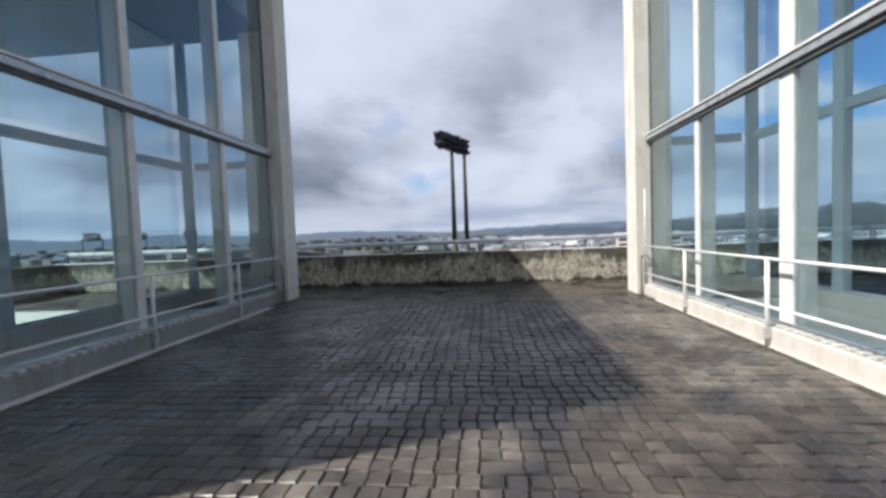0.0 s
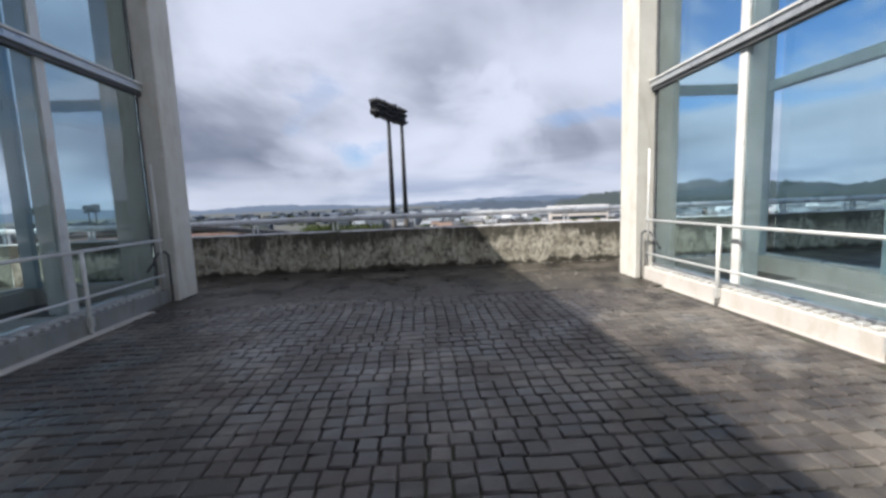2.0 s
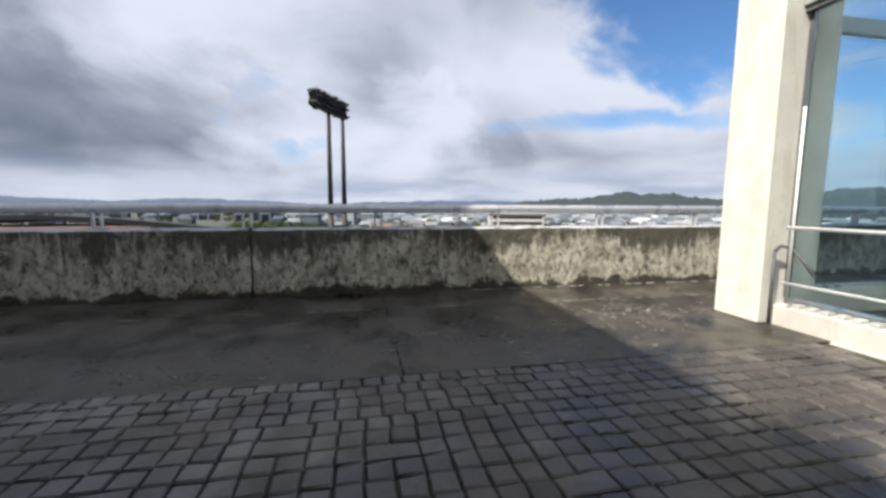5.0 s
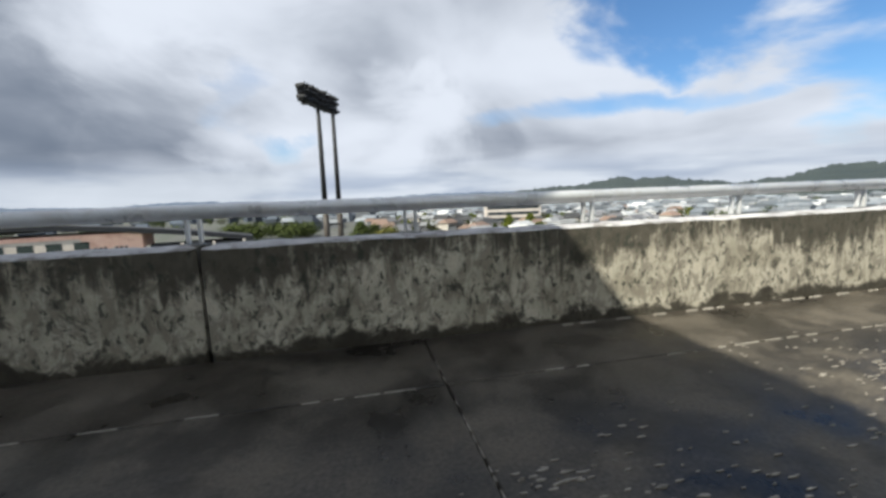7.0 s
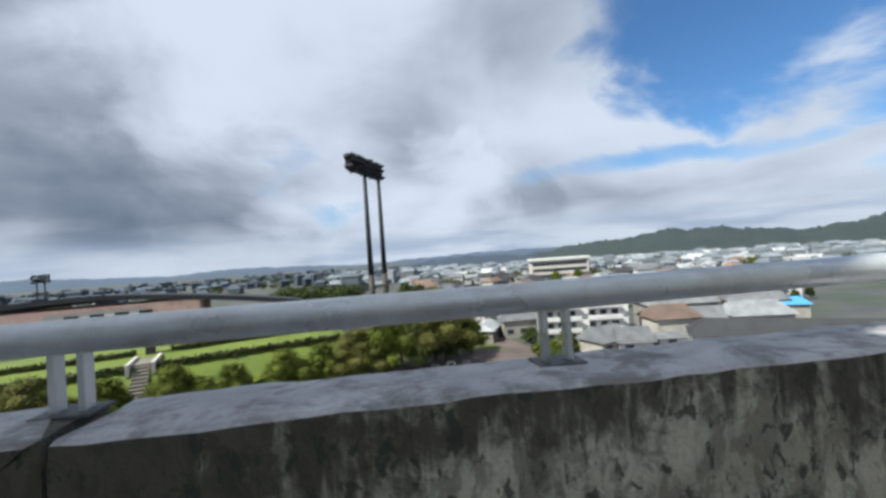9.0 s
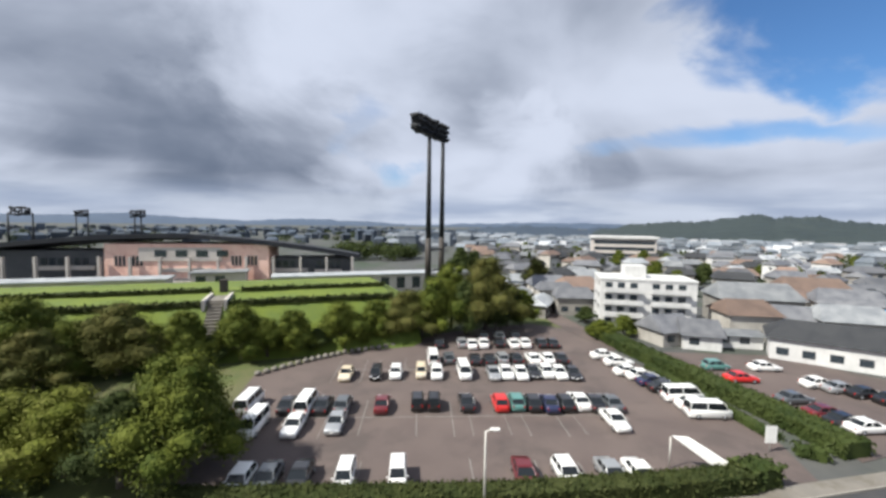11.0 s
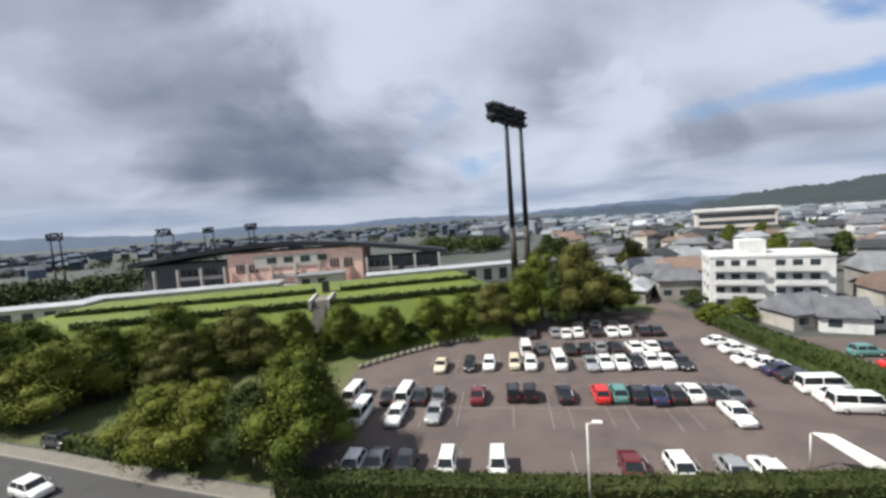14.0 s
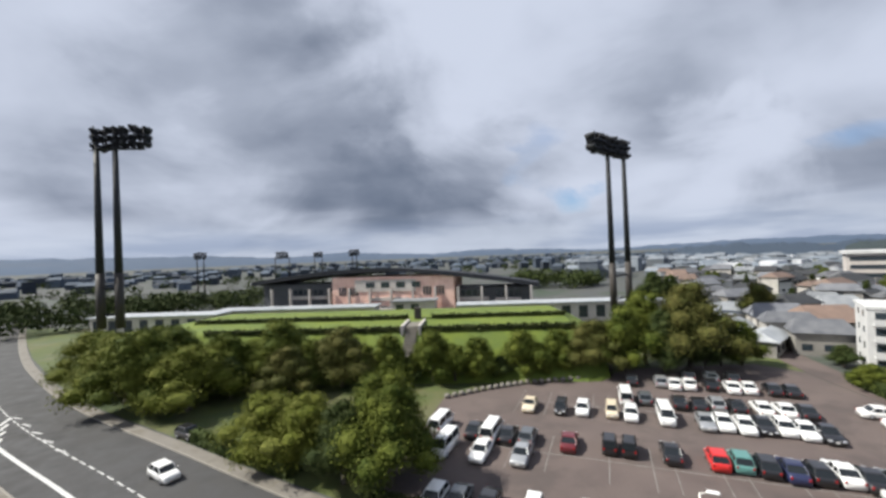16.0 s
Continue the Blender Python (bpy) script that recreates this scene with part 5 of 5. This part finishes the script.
def gate_screen():
    """A long white panel on posts at the car park's entrance."""
    sc = thing("banner_panel", lot(22.6, 46.6, 0.05), "long white panel on a post above the hedge", "banner")
    tube_part("post", (0, 0, 0), (0, 0, 2.9), 0.06, M["pole"], sc)
    tube_part("post", (4.15, -1.66, 0), (4.15, -1.66, 1.4), 0.06, M["pole"], sc)
    bm = bmesh.new()
    pts = [(0.1, 0.0, 3.0), (1.5, -0.1, 2.95), (4.3, -1.6, 1.45), (4.1, -1.6, 0.35)]
    n = Vector((0.5, 0.6, 0.6)).normalized() * 0.04
    a = [bm.verts.new(p) for p in pts]
    b = [bm.verts.new(Vector(p) + n) for p in pts]
    bm.faces.new(a), bm.faces.new(b[::-1])
    for i in range(4):
        j = (i + 1) % 4
        bm.faces.new((a[i], a[j], b[j], b[i]))
    part("panel", bm, M["white_board"], sc, "white tilted panel")


gate_screen()
hedge("hedge", [(27.4, 43.9), (30.2, 44.6)], 2.2, 1.9, M["leaf_dark"], "dark shrub at the end of the hedge", 90, 0.16)
hedge("hedge", [(36.4, 48.6), (38.2, 47.4)], 1.3, 1.0, M["leaf_dark"], "dark shrub beside the entrance", 60, 0.16)

# ---------------------------------------------------------------- town


def gable_roof(bm, x0, x1, y0, y1, z, rise, over=0.5, hip=0.0):
    a = [bm.verts.new(p) for p in ((x0 - over, y0 - over, z), (x1 + over, y0 - over, z), (x1 + over, y1 + over, z), (x0 - over, y1 + over, z))]
    ym = (y0 + y1) / 2
    r = [bm.verts.new((x0 - over + hip, ym, z + rise)), bm.verts.new((x1 + over - hip, ym, z + rise))]
    bm.faces.new((a[0], a[1], r[1], r[0])), bm.faces.new((a[2], a[3], r[0], r[1]))
    bm.faces.new((a[1], a[2], r[1])), bm.faces.new((a[3], a[0], r[0])), bm.faces.new(a[::-1])


def house(u, v, ln, dp, h, roof, turn, wall="house_wall", rise=None, hip=1.5, group="town houses", label=""):
    names = {"tile_grey": "grey tiled", "tile_brown": "brown tiled", "tile_dark": "dark", "metal_roof": "pale metal", "blue_roof": "blue"}
    ho = thing("house", lot(u, v, 0), label or f"pale rendered house with a {names[roof]} roof", "house", group, turn + LOT_TURN)
    box_part("wall", (-ln / 2, -dp / 2, -0.2), (ln / 2, dp / 2, h), M[wall], ho)
    bm = bmesh.new()
    gable_roof(bm, -ln / 2, ln / 2, -dp / 2, dp / 2, h + 0.004, rise if rise is not None else dp * 0.32, 0.6, hip)
    part("roof", bm, M[roof], ho)
    floors = max(1, int(h / 2.7))
    for f in range(floors):
        for k in range(max(1, int(ln / 3.4))):
            x = -ln / 2 + 0.9 + k * 3.3
            z = 0.9 + f * 2.7
            box_part("window", (x, -dp / 2 - 0.05, z), (x + 1.6, -dp / 2 - 0.004, z + 1.2), M["window"], ho)
    return ho


def apartment():
    ap = thing("apartment_building", lot(38.4, 97.0, 0), "white four-storey apartment building with balconies", "building", turn=-16 + LOT_TURN)
    ln, dp, h = 18.5, 10.0, 10.3
    box_part("wall", (0, 0, -0.2), (ln, dp, h), M["white_wall"], ap)
    box_part("roof", (-0.15, -0.15, h + 0.003), (ln + 0.15, dp + 0.15, h + 0.45), M["white_wall"], ap, "white roof edge")
    box_part("stair_head", (5.0, 2.0, h + 0.453), (9.2, 6.5, h + 3.0), M["white_wall"], ap, "white stair head on the roof")
    for f in range(4):
        z = 0.2 + f * 2.55
        for x0, x1 in ((0.6, 8.2), (9.8, 17.0)):
            bal = box_part("balcony", (x0, -1.3, z), (x1, -0.004, z + 0.18), M["white_wall"], ap)
            box_part("balcony_front", (x0, -1.32, z + 0.185), (x1, -1.2, z + 1.0), M["white_wall"], bal, "white balcony front")
            for k in range(3):
                x = x0 + 0.3 + k * 2.45
                box_part("window", (x, -0.06, z + 0.9), (x + 1.4, -0.005, z + 2.0), M["window"], ap)
        for y in (2.2, 6.2):
            box_part("window", (-0.06, y, z + 1.0), (-0.005, y + 1.0, z + 2.0), M["window"], ap)


apartment()
# the houses that stand nearest the car parks
for row in ((46.5, 86.5, 7.0, 6.5, 2.7, "tile_grey", 12, "house_wall", 2.6, 0.4), (51.0, 84.0, 6.0, 6.5, 2.5, "tile_grey", -20, "white_wall", 2.5, 0.3), (58.0, 84.5, 8.0, 5.0, 2.3, "metal_roof", -14, "white_wall", 0.7, 0.2), (64.5, 90.0, 9.0, 8.0, 5.0, "tile_brown", -10),
            (72.0, 88.5, 9.0, 7.0, 4.4, "tile_grey", -25), (80.0, 84.0, 11.0, 8.0, 5.0, "metal_roof", -20), (30.0, 112, 14, 5.0, 3.0, "metal_roof", 62), (25.0, 118, 15, 5.5, 3.2, "metal_roof", 62),
            (27.5, 133, 9, 8, 4.5, "metal_roof", 30), (42.0, 120, 10, 9, 5.2, "tile_brown", 10), (38.0, 112, 9, 7, 4.2, "tile_grey", -5), (76, 102, 16, 10, 6.0, "metal_roof", -15),
            (95, 98, 12, 9, 5.5, "tile_grey", -30), (100, 112, 14, 10, 6.0, "tile_brown", -20)):
    house(*row)
house(73.0, 71.0, 30.0, 9.0, 3.6, "tile_dark", -38, "white_wall", 2.6, 3.0, label="long low white building with a dark hipped roof")
house(99.0, 92.0, 6.5, 5.0, 4.4, "blue_roof", -35, label="pale house with a bright blue roof")
tr = random.Random(21)
made = 0
while made < 190:
    u, v = tr.uniform(30, 240), tr.uniform(104, 330)
    if u < 24 + (v - 100) * 0.02 or u > 20 + v * 0.95 or (30 < u < 66 and v < 116):
        continue
    ln, dp = tr.uniform(6.5, 11), tr.uniform(5.5, 8)
    h = tr.choice((2.9, 3.2, 4.8, 5.2, 5.4, 6.6))
    house(u, v, ln, dp, h, tr.choice(("tile_grey", "tile_grey", "tile_grey", "tile_brown", "tile_dark", "tile_dark", "metal_roof")), tr.uniform(-40, 40), tr.choice(("house_wall", "white_wall")))
    made += 1
    if made % 2 == 0:
        plant(tr.choice(("dark", "mid", "slim")), u + tr.uniform(8, 12), v + tr.uniform(-8, 4), tr.uniform(4, 9), 1.0)


def office():
    of = thing("office_building", lot(112, 236, 0), "wide grey office building above the town roofs", "building", turn=-14)
    box_part("wall", (-16, -8, 0), (16, 8, 15.0), M["stad_pale"], of)
    box_part("roof", (-17, -9, 15.003), (17, 9, 16.2), M["white_wall"], of, "white roof edge")
    for f in range(4):
        box_part("window", (-15, -8.06, 1.8 + f * 3.4), (15, -8.005, 3.6 + f * 3.4), M["window"], of, "band of dark windows")


office()


def far_town(name, count, seed, az0, az1, d0, d1, material, roofs, label):
    """The part of the town too small to count: boxes with pitched or flat roofs, joined."""
    r = random.Random(seed)
    bm = bmesh.new()
    for _ in range(count):
        a, d = radians(r.uniform(az0, az1)), d0 + (d1 - d0) * r.random() ** 0.7
        x, y = math.sin(a) * d, 12.5 + math.cos(a) * d
        w, dp, h = r.uniform(6, 15), r.uniform(6, 11), r.choice((4, 5, 5, 6, 6, 8, 10 if az0 < 0 else 7)) * r.uniform(0.8, 1.2)
        m = Matrix.Translation((x, y, G)) @ pose(0, 0, 0, 0, 0, math.degrees(-a) + r.uniform(-35, 35))
        made = len(bm.verts)
        if roofs:
            gable_roof(bm, -w / 2, w / 2, -dp / 2, dp / 2, h, dp * 0.25, 0.4, 1.5)
        vs = [bm.verts.new((sx * w / 2, sy * dp / 2, z)) for z in (0, h) for sx, sy in ((-1, -1), (1, -1), (1, 1), (-1, 1))]
        for f in ((0, 1, 5, 4), (1, 2, 6, 5), (2, 3, 7, 6), (3, 0, 4, 7), (4, 5, 6, 7)):
            bm.faces.new([vs[i] for i in f])
        bm.verts.ensure_lookup_table()
        for v in bm.verts[made:]:
            v.co = m @ v.co
    return tagged(new(name, mesh_of(name, bm, material)), label, "town", kind="stuff")


# b and c carry the haze of distance in their bluish tones
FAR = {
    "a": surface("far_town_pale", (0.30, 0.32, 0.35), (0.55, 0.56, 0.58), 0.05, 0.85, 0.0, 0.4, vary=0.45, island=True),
    "c": surface("far_town_haze_blue", (0.028, 0.04, 0.06), (0.075, 0.095, 0.125), 0.05, 0.85, 0.0, 0.4, vary=0.6, island=True),
    "b": surface("far_town_haze_grey", (0.085, 0.105, 0.13), (0.17, 0.185, 0.205), 0.05, 0.85, 0.0, 0.4, vary=0.45, island=True),
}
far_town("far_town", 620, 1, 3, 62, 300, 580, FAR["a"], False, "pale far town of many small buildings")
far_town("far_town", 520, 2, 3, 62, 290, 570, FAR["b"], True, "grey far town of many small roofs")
far_town("far_town", 260, 3, -85, 4, 460, 1300, FAR["c"], False, "far town behind the stadium with blue haze in its colour")
far_town("far_town", 420, 4, -85, 4, 400, 1100, FAR["c"], True, "far roofs behind the stadium with blue haze in their colour")
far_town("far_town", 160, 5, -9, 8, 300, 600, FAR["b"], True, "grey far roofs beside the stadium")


def far_wood(name, az0, az1, d0, d1, count, seed, height, label):
    """Distant tree clumps, joined."""
    r = random.Random(seed)
    lumps = []
    for _ in range(count):
        a, d = radians(r.uniform(az0, az1)), r.uniform(d0, d1)
        rr = r.uniform(4, 8)
        lumps.append((math.sin(a) * d, 12.5 + math.cos(a) * d, G + height * r.uniform(0.4, 0.75), rr, rr, height * 0.42))
    verts, faces = leaf_cloud(lumps, count * 130, 0.8, seed)
    return tagged(new(name, raw_mesh(name, verts, faces, M["leaf_dark"])), label, "wood", kind="stuff")


far_wood("far_wood", -16, -6, 235, 262, 36, 5, 9, "dark green wood beyond the stadium")
far_wood("far_wood", -79, -62, 190, 235, 46, 6, 10, "dark green wood behind the low buildings")
far_wood("far_wood", -64, -50, 200, 235, 40, 16, 9, "dark green wood left of the stadium")
far_wood("far_wood", -85, -5, 300, 800, 130, 9, 8, "scattered dark trees behind the stadium")
far_wood("far_wood", 4, 60, 260, 560, 110, 8, 7, "scattered dark trees in the far town")


def ridge(name, dist, az0, az1, shape, material, label, seed, depth=500, rough=1.0):
    """A long hill: a ridge line with a slope on the near side."""
    bm = bmesh.new()
    rows = []
    n = 700
    for i in range(n + 1):
        az = az0 + (az1 - az0) * i / n
        a = radians(az)
        el = shape(az)
        jag = noise.fractal(Vector((az * 0.55, seed, 0)), 0.6, 2.1, 6) * (0.08 + 0.22 * rough) + noise.noise(Vector((az * 4.0, seed, 3))) * 0.14 * rough + noise.noise(Vector((az * 9.0, seed, 7))) * 0.07 * rough
        col = []
        for k in range(7):
            f = k / 6
            d = dist - depth * (1 - f) + 25 * noise.noise(Vector((az * 0.4, f * 4, seed)))
            top = max(0.0, math.tan(radians(el + jag * f ** 4)) * dist - G)
            z = G + top * (f ** 0.8) * (1 + 0.10 * noise.noise(Vector((az * 0.7, f * 5, seed))) * (1 - f))
            col.append(bm.verts.new((math.sin(a) * d, 12.5 + math.cos(a) * d, z)))
        rows.append(col)
    for a, b in zip(rows, rows[1:]):
        for k in range(6):
            bm.faces.new((a[k], b[k], b[k + 1], a[k + 1]))
    return tagged(new(name, mesh_of(name, bm, material, True)), label, "hill", kind="structure")


HILL_LINE = ((10, -3.0), (17, -1.6), (20, -0.2), (25, 0.6), (30, 0.75), (35.5, 1.5), (40, 1.3), (44, 0.85), (48, 0.25), (51, 0.7), (56, 1.7), (60, 1.95), (66, 1.6), (80, 1.8), (110, 1.0))
MID_LINE = ((-8, -2.2), (-3, -1.1), (3, -0.5), (8, -0.05), (13, -0.15), (17, -0.35), (22, 0.0), (30, 0.2), (45, 0.3), (60, 0.2))


def along(line):
    """Smooth height between the points of a skyline."""
    def height(az):
        for (a0, h0), (a1, h1) in zip(line, line[1:]):
            if a0 <= az <= a1:
                f = (az - a0) / (a1 - a0)
                return h0 + (h1 - h0) * f * f * (3 - 2 * f)
        return line[-1][1]
    return height


ridge("backdrop_hill", 950, 10, 110, along(HILL_LINE), M["hill"], "dark wooded hills beyond the town", 2, 420)
ridge("backdrop_hill", 1500, -8, 60, along(MID_LINE), M["mid_hill"], "wooded hills far beyond the town, tinted with painted blue haze", 9, 850)
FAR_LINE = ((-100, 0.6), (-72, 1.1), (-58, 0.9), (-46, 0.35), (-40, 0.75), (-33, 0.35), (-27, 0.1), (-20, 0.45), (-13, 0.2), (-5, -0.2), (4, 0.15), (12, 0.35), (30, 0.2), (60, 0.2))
ridge("backdrop_mountain", 3400, -100, 60, along(FAR_LINE), M["far_hill"], "far mountains under the clouds, tinted with painted blue haze", 5, 700, 0.12)

# ---------------------------------------------------------------- terrace paving, stone by stone


def paver_mesh(a, b, seed):
    r = random.Random(seed)
    bm = bmesh.new()
    x, y, h, c = a / 2, b / 2, 0.05, 0.009
    low = [bm.verts.new((sx * x, sy * y, -h)) for sx, sy in ((-1, -1), (1, -1), (1, 1), (-1, 1))]
    mid = [bm.verts.new((sx * x + r.uniform(-.005, .004), sy * y + r.uniform(-.005, .004), -c)) for sx, sy in ((-1, -1), (1, -1), (1, 1), (-1, 1))]
    top = [bm.verts.new((sx * (x - c) + r.uniform(-.005, .005), sy * (y - c) + r.uniform(-.005, .005), r.uniform(-.003, .003))) for sx, sy in ((-1, -1), (1, -1), (1, 1), (-1, 1))]
    for i in range(4):
        j = (i + 1) % 4
        bm.faces.new((low[i], low[j], mid[j], mid[i])), bm.faces.new((mid[i], mid[j], top[j], top[i]))
    bm.faces.new(top)
    return bm


CELL = 0.135
PM = [[mesh_of("paver", paver_mesh(0.1275, 0.1245, s), M["paver"]) for s in range(4)], [mesh_of("paver", paver_mesh(0.121, 0.255, s + 9), M["paver"]) for s in range(3)],
      [mesh_of("paver", paver_mesh(0.261, 0.1245, s + 19), M["paver"]) for s in range(3)]]
paving = thing("paving", (0, 0, 0), "small worn stone setts in uneven rows", "paving", kind="structure")
pr = random.Random(5)
near, rest = [], []
ny, nx = int((PAVER_END + 5.9) / CELL), int(7.44 / CELL)
for j in range(ny):
    x = -3.72 + (0.06 + 0.16 * noise.noise(Vector((0, j * 0.35, 2))) + pr.uniform(0.0, 0.34)) * CELL
    while x < 3.72 - CELL:
        way = 2 if pr.random() < 0.05 and x < 3.72 - 2 * CELL else 0
        step = CELL * (2 if way else 1)
        px, py = x + step / 2, PAVER_END - 0.055 - j * CELL
        x += step
        px += 0.008 * noise.noise(Vector((px * 0.9, py * 0.9, 4)))
        py += 0.016 * noise.noise(Vector((px * 0.8, py * 0.5, 8)))
        item = (px, py, 0.007 * pr.random() - 0.007 + 0.006 * noise.noise(Vector((px * 1.3, py * 1.3, 0))), pr.uniform(-1.8, 1.8), pr.uniform(-1.8, 1.8), pr.uniform(-2.5, 2.5), way,
                pr.randrange(len(PM[way])))
        (near if (2.95 < py < 4.6 and 0.2 < px < 2.1 and len(near) < 300) else rest).append(item)
for px, py, z, rx, ry, rz, way, s in near:
    ob = new("paver", PM[way][s])
    ob.parent = paving
    ob.matrix_basis = pose(px, py, z, rx, ry, rz)
verts, faces = [], []
data = [[([tuple(v.co) for v in me.vertices], [tuple(p.vertices) for p in me.polygons]) for me in row] for row in PM]
for px, py, z, rx, ry, rz, way, s in rest:
    m = pose(px, py, z, rx, ry, rz)
    vs, fs = data[way][s]
    n = len(verts)
    verts += [tuple(m @ Vector(v)) for v in vs]
    faces += [tuple(i + n for i in f) for f in fs]
tagged(part("pavers", raw_mesh("pavers", verts, faces, M["paver_rest"]), None, paving), kind="stuff")
for s in (-1, 1):
    bm = bmesh.new()
    add_box(bm, (min(s * 3.74, s * 11.5), -5.99, -0.058), (max(s * 3.74, s * 11.5), PAVER_END - 0.003, -0.012))
    setting("floor_side", bm, M["stad_pale"], "pale dry concrete beside and behind the glass", "floor")
